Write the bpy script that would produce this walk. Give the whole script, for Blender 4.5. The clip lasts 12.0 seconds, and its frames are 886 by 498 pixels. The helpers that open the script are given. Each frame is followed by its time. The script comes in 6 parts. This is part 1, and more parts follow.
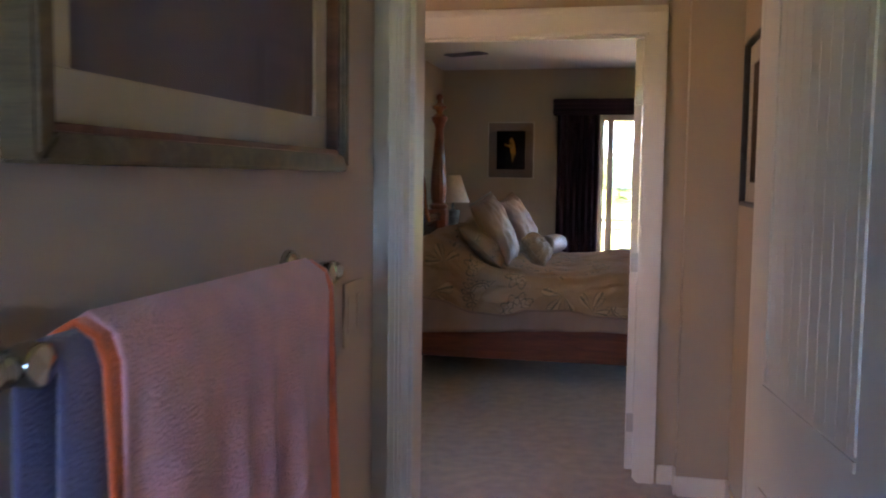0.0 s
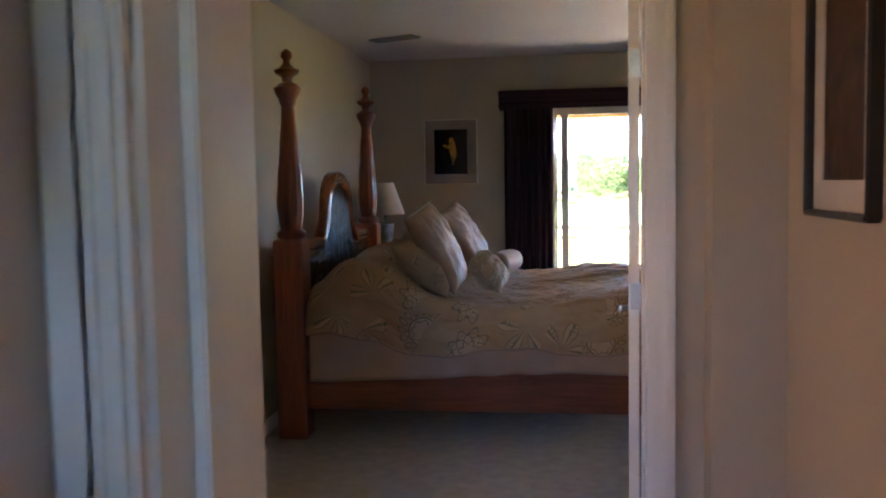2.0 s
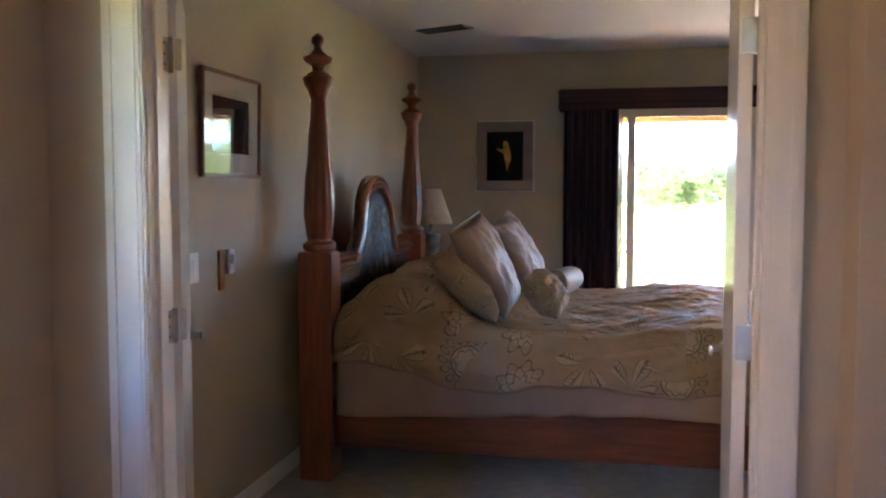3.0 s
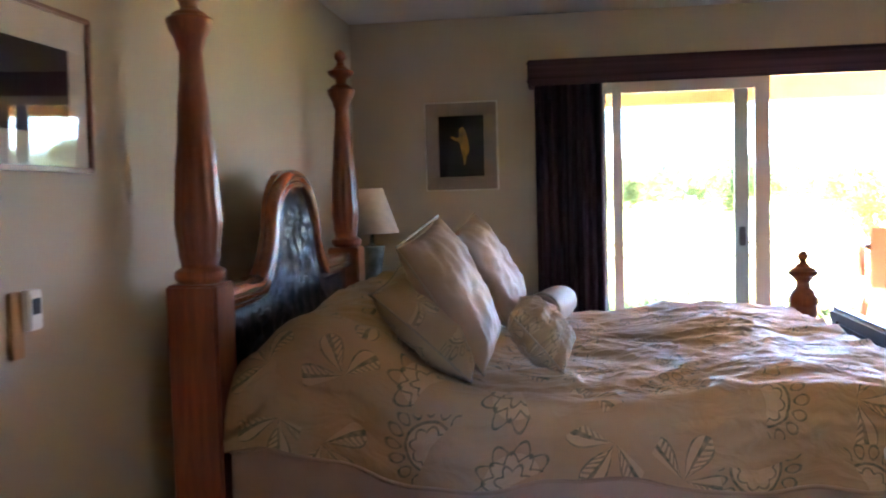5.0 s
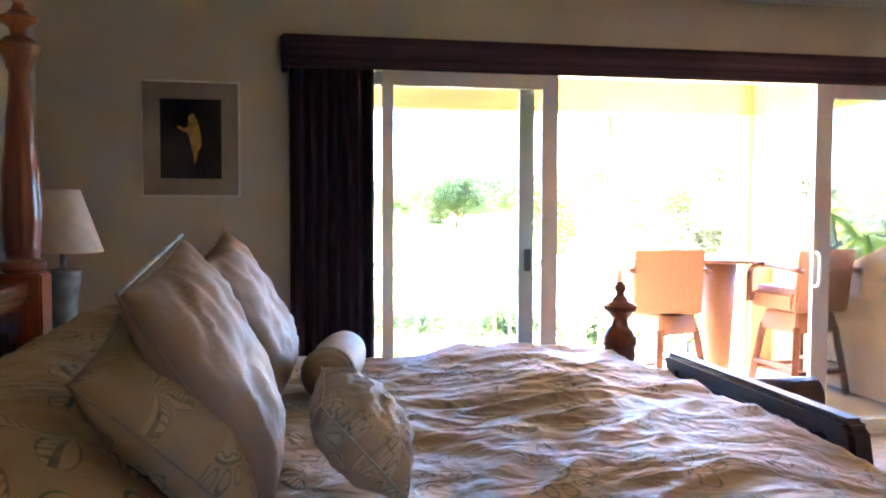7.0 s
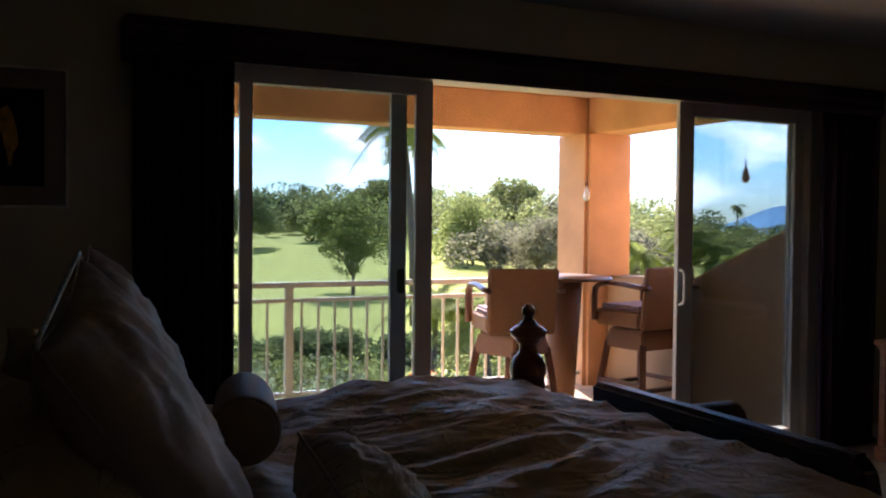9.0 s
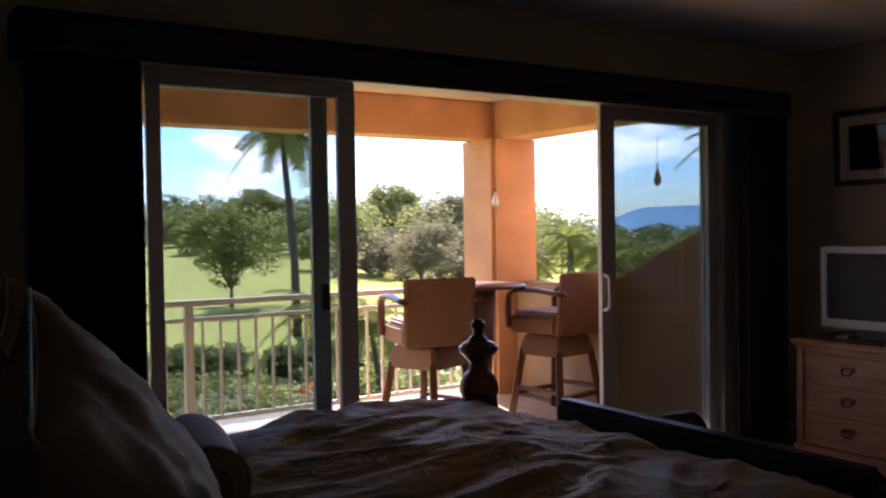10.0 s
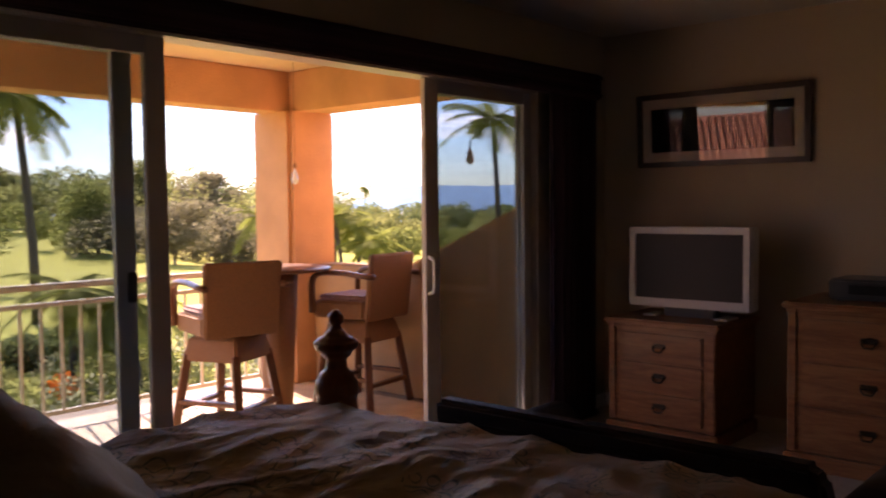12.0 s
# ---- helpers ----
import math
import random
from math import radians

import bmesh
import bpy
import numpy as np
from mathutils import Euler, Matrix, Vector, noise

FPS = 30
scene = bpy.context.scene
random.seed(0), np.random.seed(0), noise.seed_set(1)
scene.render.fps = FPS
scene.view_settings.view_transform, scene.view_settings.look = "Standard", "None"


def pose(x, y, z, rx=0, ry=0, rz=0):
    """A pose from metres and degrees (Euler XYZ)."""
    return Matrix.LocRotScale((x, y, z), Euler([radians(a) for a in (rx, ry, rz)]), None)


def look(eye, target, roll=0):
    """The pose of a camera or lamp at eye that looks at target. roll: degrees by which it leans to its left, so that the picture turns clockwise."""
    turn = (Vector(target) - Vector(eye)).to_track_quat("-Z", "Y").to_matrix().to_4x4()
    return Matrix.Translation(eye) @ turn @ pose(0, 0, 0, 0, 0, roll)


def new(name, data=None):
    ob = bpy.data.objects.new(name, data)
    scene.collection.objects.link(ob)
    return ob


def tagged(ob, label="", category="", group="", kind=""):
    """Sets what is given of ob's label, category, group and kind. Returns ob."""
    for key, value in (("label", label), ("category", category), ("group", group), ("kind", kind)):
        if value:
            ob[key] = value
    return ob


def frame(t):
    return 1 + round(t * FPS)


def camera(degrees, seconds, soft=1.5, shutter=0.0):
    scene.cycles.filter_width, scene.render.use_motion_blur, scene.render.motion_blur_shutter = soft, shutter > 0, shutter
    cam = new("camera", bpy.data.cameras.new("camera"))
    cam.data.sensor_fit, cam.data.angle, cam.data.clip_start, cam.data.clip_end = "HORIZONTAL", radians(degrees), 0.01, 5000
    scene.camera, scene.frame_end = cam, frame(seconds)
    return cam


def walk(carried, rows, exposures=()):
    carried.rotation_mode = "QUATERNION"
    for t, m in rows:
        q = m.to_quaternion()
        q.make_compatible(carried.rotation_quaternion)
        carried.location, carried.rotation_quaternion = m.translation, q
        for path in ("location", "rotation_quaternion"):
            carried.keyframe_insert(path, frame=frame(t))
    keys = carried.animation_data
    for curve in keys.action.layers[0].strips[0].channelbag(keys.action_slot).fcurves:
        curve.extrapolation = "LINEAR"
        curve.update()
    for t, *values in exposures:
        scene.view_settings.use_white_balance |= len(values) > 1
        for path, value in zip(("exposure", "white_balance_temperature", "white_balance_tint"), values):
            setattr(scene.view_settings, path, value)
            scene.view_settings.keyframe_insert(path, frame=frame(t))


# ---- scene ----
cam = camera(53.4, 12.0, 2.0, 0.4)
PATH = [
    (0, (1.815, 0.4, 1.402), (1.402, 2.35, 1.239), 0.7),
    (0.5, (1.768, 0.677, 1.413), (1.435, 2.642, 1.242), -0.2),
    (1, (1.712, 0.966, 1.407), (1.424, 2.941, 1.276), -1.1),
    (1.5, (1.668, 1.237, 1.41), (1.367, 3.21, 1.267), -0.2),
    (2, (1.612, 1.618, 1.404), (1.335, 3.594, 1.256), -1.0),
    (2.5, (1.553, 1.967, 1.396), (1.235, 3.935, 1.229), -1.2),
    (2.7, (1.544, 2.088, 1.401), (1.182, 4.049, 1.247), -0.4),
    (4.3, (1.389, 3.177, 1.375), (0.949, 5.125, 1.273), 0.3),
    (4.5, (1.343, 3.308, 1.357), (0.925, 5.261, 1.245), -0.0),
    (5, (1.258, 3.657, 1.366), (0.986, 5.635, 1.246), -1.6),
    (5.5, (1.186, 3.985, 1.373), (1.043, 5.978, 1.278), -1.0),
    (6, (1.104, 4.309, 1.374), (1.239, 6.301, 1.267), -1.0),
    (6.5, (1.031, 4.58, 1.369), (1.379, 6.545, 1.24), -1.2),
    (7, (0.991, 4.779, 1.372), (1.38, 6.738, 1.267), 0.2),
    (7.2, (0.973, 4.852, 1.367), (1.382, 6.806, 1.255), 0.2),
    (8.8, (0.722, 5.284, 1.355), (1.535, 7.11, 1.266), 0.3),
    (9, (0.716, 5.349, 1.349), (1.565, 7.16, 1.291), 0.5),
    (9.5, (0.693, 5.505, 1.352), (1.626, 7.273, 1.294), 0.5),
    (10, (0.615, 5.673, 1.363), (1.706, 7.348, 1.32), -0.9),
    (10.5, (0.555, 5.797, 1.363), (1.762, 7.39, 1.281), -0.6),
    (11, (0.557, 5.945, 1.358), (1.84, 7.478, 1.279), -0.5),
    (11.5, (0.575, 6.057, 1.359), (1.941, 7.514, 1.263), -0.6),
    (12, (0.574, 6.166, 1.372), (2.078, 7.481, 1.273), -0.6),
]
EXPO = [(0.0, 5.1, 6050, 28), (0.5, 5.1, 5750, 26), (1.5, 5.1, 5550, 25), (2.7, 5.35, 5700, 25), (4.3, 6.0, 5800, 25), (6.0, 6.1, 5700, 25), (7.2, 6.05, 5650, 22),
        (7.9, 4.0, 5950, 16), (8.6, 2.3, 5900, 16), (9.0, 1.95, 5850, 22), (9.5, 1.75, 5850, 20), (10.0, 1.8, 6150, 30), (10.5, 1.8, 6350, 31), (11.0, 1.9, 6950, 37), (11.5, 1.9, 7200, 38), (12.0, 1.9, 7800, 45)]
walk(cam, [(t, look(e, g, r)) for t, e, g, r in PATH], EXPO)

# ---- light ----
SUN_TO = Vector((0.19, 0.64, 0.74)).normalized()
world = bpy.data.worlds.new("sky")
scene.world = world
world.use_nodes = True
wn, wl = world.node_tree.nodes, world.node_tree.links
sky = wn.new("ShaderNodeTexSky")
sky.sky_type, sky.sun_disc = "NISHITA", False
sky.sun_elevation = math.asin(SUN_TO.z)
sky.sun_rotation = math.atan2(SUN_TO.x, SUN_TO.y)
sky.air_density, sky.dust_density, sky.ozone_density = 1.0, 0.8, 2.5
# scattered cumulus over a plain sky
wtc = wn.new("ShaderNodeTexCoord")
wmap = wn.new("ShaderNodeMapping")
wmap.inputs["Scale"].default_value = (1.0, 1.0, 2.6)
wnz = wn.new("ShaderNodeTexNoise")
wnz.inputs["Scale"].default_value, wnz.inputs["Detail"].default_value = 6.5, 7
wnz.inputs["Roughness"].default_value = 0.55
wramp = wn.new("ShaderNodeValToRGB")
wramp.color_ramp.elements[0].position, wramp.color_ramp.elements[1].position = 0.53, 0.66
wmix = wn.new("ShaderNodeMix")
wmix.data_type = "RGBA"
wl.new(wtc.outputs["Generated"], wmap.inputs["Vector"])
wl.new(wmap.outputs["Vector"], wnz.inputs["Vector"])
wl.new(wnz.outputs["Fac"], wramp.inputs["Fac"])
wl.new(wramp.outputs["Color"], wmix.inputs[0])
wsat = wn.new("ShaderNodeHueSaturation")
wsat.inputs["Saturation"].default_value = 1.2
wblue = wn.new("ShaderNodeMix")
wblue.data_type, wblue.blend_type = "RGBA", "MULTIPLY"
wblue.inputs[0].default_value = 1.0
wblue.inputs[7].default_value = (0.78, 0.96, 1.16, 1)
wl.new(sky.outputs["Color"], wblue.inputs[6])
wl.new(wblue.outputs[2], wsat.inputs["Color"])
wl.new(wsat.outputs["Color"], wmix.inputs[6])
wmix.inputs[7].default_value = (12.0, 12.0, 12.4, 1)
wl.new(wmix.outputs[2], wn["Background"].inputs["Color"])
wn["Background"].inputs["Strength"].default_value = 0.11

sun = new("sun", bpy.data.lights.new("sun", "SUN"))
sun.data.energy, sun.data.angle, sun.data.color = 5.0, radians(0.6), (1.0, 0.93, 0.82)
sun.matrix_world = look(SUN_TO * 60, (0, 0, 0))


# ---- materials ----
def material(name, color, rough=0.6, metal=0.0, vary=0.12, scale=6.0, bump=0.0, bump_scale=60.0, second=None,
             stretch=(1, 1, 1), coat=0.0, sheen=0.0, random_value=0.0, spec=0.5, detail=4):
    """A surface with slow stains and fine grain, and relief."""
    m = bpy.data.materials.new(name)
    m.use_nodes = True
    n, l = m.node_tree.nodes, m.node_tree.links
    p = n["Principled BSDF"]
    p.inputs["Roughness"].default_value, p.inputs["Metallic"].default_value = rough, metal
    p.inputs["Coat Weight"].default_value, p.inputs["Sheen Weight"].default_value = coat, sheen
    p.inputs["Specular IOR Level"].default_value = spec
    tc = n.new("ShaderNodeTexCoord")
    mp = n.new("ShaderNodeMapping")
    mp.inputs["Scale"].default_value = stretch
    l.new(tc.outputs["Object"], mp.inputs["Vector"])
    big = n.new("ShaderNodeTexNoise")
    big.inputs["Scale"].default_value, big.inputs["Detail"].default_value = scale, detail
    l.new(mp.outputs["Vector"], big.inputs["Vector"])
    mix = n.new("ShaderNodeMix")
    mix.data_type = "RGBA"
    dark = second or tuple(c * (1 - 2.2 * vary) for c in color)
    light = color if second else tuple(min(1, c * (1 + vary)) for c in color)
    mix.inputs[6].default_value, mix.inputs[7].default_value = (*dark, 1), (*light, 1)
    ramp = n.new("ShaderNodeMapRange")
    ramp.inputs[1].default_value, ramp.inputs[2].default_value = 0.3, 0.7
    l.new(big.outputs["Fac"], ramp.inputs[0])
    l.new(ramp.outputs[0], mix.inputs[0])
    out = mix.outputs[2]
    if random_value:
        info = n.new("ShaderNodeObjectInfo")
        hsv = n.new("ShaderNodeHueSaturation")
        rr = n.new("ShaderNodeMapRange")
        rr.inputs[3].default_value, rr.inputs[4].default_value = 1 - random_value, 1 + random_value
        l.new(info.outputs["Random"], rr.inputs[0])
        l.new(rr.outputs[0], hsv.inputs["Value"])
        l.new(out, hsv.inputs["Color"])
        out = hsv.outputs["Color"]
    l.new(out, p.inputs["Base Color"])
    if bump:
        fine = n.new("ShaderNodeTexNoise")
        fine.inputs["Scale"].default_value, fine.inputs["Detail"].default_value = bump_scale, 3
        l.new(mp.outputs["Vector"], fine.inputs["Vector"])
        b = n.new("ShaderNodeBump")
        b.inputs["Strength"].default_value, b.inputs["Distance"].default_value = bump, 0.01
        l.new(fine.outputs["Fac"], b.inputs["Height"])
        l.new(b.outputs["Normal"], p.inputs["Normal"])
    return m


def wood(name, dark, light, rough=0.35, along="z", ring=9.0, coat=0.25):
    """Stained wood: grain bands stretched along one axis."""
    s = {"x": (0.35, 4, 4), "y": (4, 0.35, 4), "z": (4, 4, 0.35)}[along]
    m = bpy.data.materials.new(name)
    m.use_nodes = True
    n, l = m.node_tree.nodes, m.node_tree.links
    p = n["Principled BSDF"]
    p.inputs["Roughness"].default_value, p.inputs["Coat Weight"].default_value = rough, coat
    p.inputs["Specular IOR Level"].default_value = 0.2 + 0.75 * min(coat, 0.4)
    tc, mp, nz, wv = (n.new("ShaderNode" + k) for k in ("TexCoord", "Mapping", "TexNoise", "TexNoise"))
    mp.inputs["Scale"].default_value = s
    l.new(tc.outputs["Object"], mp.inputs["Vector"])
    nz.inputs["Scale"].default_value, nz.inputs["Detail"].default_value, nz.inputs["Distortion"].default_value = ring, 6, 1.2
    wv.inputs["Scale"].default_value, wv.inputs["Detail"].default_value = ring * 9, 2
    l.new(mp.outputs["Vector"], nz.inputs["Vector"])
    l.new(mp.outputs["Vector"], wv.inputs["Vector"])
    add = n.new("ShaderNodeMath")
    add.operation, add.inputs[1].default_value = "MULTIPLY_ADD", 0.72
    sc = n.new("ShaderNodeMath")
    sc.operation, sc.inputs[1].default_value = "MULTIPLY", 0.28
    l.new(wv.outputs["Fac"], sc.inputs[0])
    l.new(nz.outputs["Fac"], add.inputs[0])
    l.new(sc.outputs[0], add.inputs[2])
    r = n.new("ShaderNodeValToRGB")
    r.color_ramp.elements[0].position, r.color_ramp.elements[0].color = 0.36, (*dark, 1)
    r.color_ramp.elements[1].position, r.color_ramp.elements[1].color = 0.64, (*light, 1)
    l.new(add.outputs[0], r.inputs["Fac"])
    l.new(r.outputs["Color"], p.inputs["Base Color"])
    b = n.new("ShaderNodeBump")
    b.inputs["Strength"].default_value, b.inputs["Distance"].default_value = 0.08, 0.004
    l.new(wv.outputs["Fac"], b.inputs["Height"])
    l.new(b.outputs["Normal"], p.inputs["Normal"])
    return m


def glass(name, tint, gloss=0.06, rough=0.0, edge=0.95):
    """A thin pane: tinted see-through with a mirror-like sheen by angle."""
    m = bpy.data.materials.new(name)
    m.use_nodes = True
    n, l = m.node_tree.nodes, m.node_tree.links
    n.remove(n["Principled BSDF"])
    t, g, mx, f = (n.new("ShaderNode" + k) for k in ("BsdfTransparent", "BsdfGlossy", "MixShader", "LayerWeight"))
    t.inputs["Color"].default_value = (*tint, 1)
    g.inputs["Roughness"].default_value = rough
    f.inputs["Blend"].default_value = 0.5
    pw = n.new("ShaderNodeMath")
    pw.operation, pw.inputs[1].default_value = "POWER", 5
    sc = n.new("ShaderNodeMath")
    sc.operation, sc.inputs[1].default_value, sc.inputs[2].default_value = "MULTIPLY_ADD", edge, gloss * 0.5
    l.new(f.outputs["Facing"], pw.inputs[0])
    l.new(pw.outputs[0], sc.inputs[0])
    l.new(sc.outputs[0], mx.inputs[0])
    l.new(t.outputs[0], mx.inputs[1])
    l.new(g.outputs[0], mx.inputs[2])
    l.new(mx.outputs[0], n["Material Output"].inputs["Surface"])
    return m


WALL = material("beige_wall_paint", (0.44, 0.358, 0.265), 0.7, vary=0.03, scale=1.5, bump=0.12, bump_scale=220)
BATHWALL = material("grey_beige_wall_paint", (0.60, 0.50, 0.435), 0.7, vary=0.03, scale=1.5, bump=0.12, bump_scale=220)
CEIL = material("white_ceiling_paint", (0.56, 0.53, 0.49), 0.8, vary=0.02, scale=1.0, bump=0.25, bump_scale=130)
TRIM = material("cream_gloss_paint", (0.76, 0.72, 0.66), 0.32, vary=0.03, scale=3, bump=0.03, bump_scale=90)
CARPET = material("beige_carpet", (0.50, 0.415, 0.33), 0.95, vary=0.10, scale=14, bump=0.9, bump_scale=420, sheen=0.3)
BATHTILE = material("pale_floor_tile", (0.55, 0.50, 0.43), 0.35, vary=0.06, scale=4)
NICKEL = material("satin_nickel", (0.55, 0.52, 0.48), 0.28, 1.0, vary=0.05, scale=20)
CHROME = material("chrome", (0.52, 0.50, 0.47), 0.10, 1.0, vary=0.02, scale=20)
BEDWOOD = wood("honey_stained_pine", (0.16, 0.038, 0.012), (0.265, 0.073, 0.022), 0.36, "z", 7, 0.3)
BEDWOOD_X = wood("honey_stained_pine_rail", (0.13, 0.034, 0.012), (0.23, 0.065, 0.022), 0.3, "x", 7, 0.35)
BEDWOOD_Y = wood("honey_stained_pine_board", (0.165, 0.045, 0.014), (0.28, 0.085, 0.027), 0.26, "y", 7, 0.45)
DARKWOOD = wood("near_black_wood", (0.018, 0.007, 0.004), (0.042, 0.016, 0.009), 0.45, "y", 7, 0.05)
CHESTWOOD = wood("rustic_pine", (0.19, 0.068, 0.023), (0.33, 0.14, 0.055), 0.42, "y", 6, 0.1)
CHAIRWOOD = wood("teak", (0.07, 0.027, 0.012), (0.15, 0.058, 0.027), 0.4, "z", 8, 0.2)
LEATHER = material("black_tufted_leather", (0.006, 0.008, 0.015), 0.24, vary=0.3, scale=12, bump=0.9, bump_scale=42, coat=0.0, spec=0.4)
WICKER = material("tan_woven_resin", (0.225, 0.108, 0.045), 0.65, vary=0.07, scale=90, bump=0.5, bump_scale=260)
CUSHION = material("plum_seat_fabric", (0.30, 0.20, 0.19), 0.9, vary=0.1, scale=30, bump=0.3, bump_scale=300)
STUCCO = material("terracotta_stucco", (0.62, 0.335, 0.165), 0.9, vary=0.10, scale=2.2, bump=0.5, bump_scale=70)
STUCCO_OUT = material("tan_stucco_parapet", (0.42, 0.265, 0.14), 0.9, vary=0.08, scale=2.2, bump=0.5, bump_scale=70)
SOFFIT = material("cream_stucco_ceiling", (0.72, 0.54, 0.34), 0.9, vary=0.06, scale=2.0, bump=0.3, bump_scale=90)
RAILPAINT = material("cream_powder_coat", (0.74, 0.66, 0.52), 0.4, vary=0.05, scale=5, bump=0.04, bump_scale=150)
LANAITILE = material("warm_floor_tile", (0.62, 0.46, 0.28), 0.45, vary=0.10, scale=5, bump=0.06, bump_scale=60, random_value=0.07)
GROUT = material("grey_grout", (0.34, 0.27, 0.21), 0.9, vary=0.1, scale=30)
ALUMINIUM = material("white_vinyl_frame", (0.55, 0.50, 0.44), 0.4, vary=0.03, scale=4)
DARKFRAME = material("dark_bronze_stile", (0.48, 0.47, 0.45), 0.35, vary=0.05, scale=6)
GASKET = material("black_rubber", (0.015, 0.015, 0.015), 0.6, vary=0.1, scale=20)
PANE = glass("grey_tinted_glass", (0.75, 0.79, 0.81))
PANE_DARK = glass("dark_tinted_glass", (0.60, 0.64, 0.66))
CLEAR = glass("picture_glass", (0.97, 0.97, 0.97), 0.02, 0.0, 0.2)
SHINY = glass("shiny_picture_glass", (0.96, 0.96, 0.96), 0.14)
DRAPE = material("plum_brown_drape", (0.062, 0.030, 0.042), 0.9, vary=0.35, scale=2.0, bump=0.25, bump_scale=300, stretch=(14, 1, 0.02), sheen=0.02, spec=0.15)
VALANCE = material("plum_brown_valance", (0.060, 0.030, 0.038), 0.9, vary=0.35, scale=2.0, bump=0.25, bump_scale=300, stretch=(0.2, 1, 16), sheen=0.02, spec=0.15)
PILLOWCLOTH = material("champagne_satin", (0.27, 0.178, 0.115), 0.58, vary=0.07, scale=5, bump=0.2, bump_scale=26, sheen=0.06, spec=0.35)
PIPING = material("dark_olive_piping", (0.22, 0.17, 0.11), 0.7, vary=0.1, scale=40)
SILVERTRIM = material("silver_trim", (0.24, 0.27, 0.26), 0.5, 0.1, vary=0.3, scale=60)
SKIRT = material("beige_bed_skirt", (0.33, 0.222, 0.152), 0.8, vary=0.06, scale=5, bump=0.1, bump_scale=200)
MATTRESS = material("white_ticking", (0.70, 0.67, 0.62), 0.9, vary=0.04, scale=5)
LAMPSHADE = material("cream_linen_shade", (0.70, 0.58, 0.44), 0.85, vary=0.05, scale=20, bump=0.2, bump_scale=300)
CELADON = material("celadon_ceramic", (0.22, 0.27, 0.25), 0.2, vary=0.25, scale=14, coat=0.5)
TVGREY = material("silver_plastic", (0.50, 0.48, 0.47), 0.35, vary=0.02, scale=4)
TVDARK = material("dark_plastic", (0.02, 0.02, 0.022), 0.4, vary=0.05, scale=4)
SCREEN = material("dark_screen", (0.010, 0.009, 0.010), 0.35, vary=0.02, scale=2, spec=0.2)
BRONZE = material("dark_bronze", (0.05, 0.035, 0.025), 0.4, 0.8, vary=0.2, scale=30)
GOLDFRAME = material("pale_silver_frame", (0.55, 0.50, 0.42), 0.3, 0.8, vary=0.1, scale=20)
MATBOARD = material("taupe_mat_board", (0.27, 0.215, 0.185), 0.95, vary=0.03, scale=30, spec=0.1)
CREAMMAT = material("cream_mat_board", (0.66, 0.60, 0.52), 0.95, vary=0.03, scale=30, spec=0.1)
BLACKFRAME = material("black_wood_frame", (0.018, 0.014, 0.012), 0.35, vary=0.15, scale=15)
ROSEFRAME = wood("rosewood_frame", (0.10, 0.035, 0.02), (0.20, 0.08, 0.045), 0.35, "y", 9, 0.2)
GREENFRAME = wood("grey_green_frame", (0.10, 0.075, 0.045), (0.17, 0.125, 0.075), 0.45, "y", 9, 0.1)
PINKTOWEL = material("pink_terry", (0.88, 0.45, 0.50), 0.95, vary=0.06, scale=20, bump=0.4, bump_scale=260, sheen=0.5)
ORANGETOWEL = material("orange_terry", (0.92, 0.17, 0.04), 0.95, vary=0.08, scale=20, bump=0.4, bump_scale=260, sheen=0.5)
BLUETOWEL = material("blue_grey_terry", (0.16, 0.14, 0.26), 0.95, vary=0.08, scale=20, bump=0.4, bump_scale=260, sheen=0.5)
OAK = wood("pale_oak", (0.30, 0.17, 0.08), (0.44, 0.27, 0.14), 0.5, "z", 8, 0.05)
PLATE = material("ivory_plastic", (0.53, 0.455, 0.37), 0.4, vary=0.02, scale=8)
WHITEPLASTIC = material("white_plastic", (0.75, 0.74, 0.72), 0.35, vary=0.02, scale=8)


# ---- mesh helpers ----
def finish(bm, smooth=False):
    bmesh.ops.recalc_face_normals(bm, faces=bm.faces)
    if smooth:
        for f in bm.faces:
            f.smooth = True
    return bm


def mesh(name, bm, mat, smooth=False):
    me = bpy.data.meshes.new(name)
    finish(bm, smooth).to_mesh(me)
    bm.free()
    me.materials.append(mat)
    return me


def part(name, bm, mat, parent=None, label="", smooth=False):
    ob = new(name, mesh(name, bm, mat, smooth))
    ob.parent = parent
    if label:
        tagged(ob, label)
    return ob


def thing(name, label, category, at=(0, 0, 0), rz=0, group="", kind=""):
    ob = new(name)
    ob.empty_display_size = 0.1
    ob.matrix_world = pose(*at, 0, 0, rz)
    return tagged(ob, label, category, group, kind)


def box(bm, lo, hi, bevel=0.0, seg=2):
    r = bmesh.ops.create_cube(bm, size=1)
    vs = r["verts"]
    for v in vs:
        v.co = Vector([lo[i] + (v.co[i] + 0.5) * (hi[i] - lo[i]) for i in range(3)])
    if bevel:
        es = list({e for v in vs for e in v.link_edges})
        bmesh.ops.bevel(bm, geom=es, offset=bevel, segments=seg, affect="EDGES", clamp_overlap=True)
    return bm


def boxed(lo, hi, bevel=0.0, seg=2):
    return box(bmesh.new(), lo, hi, bevel, seg)


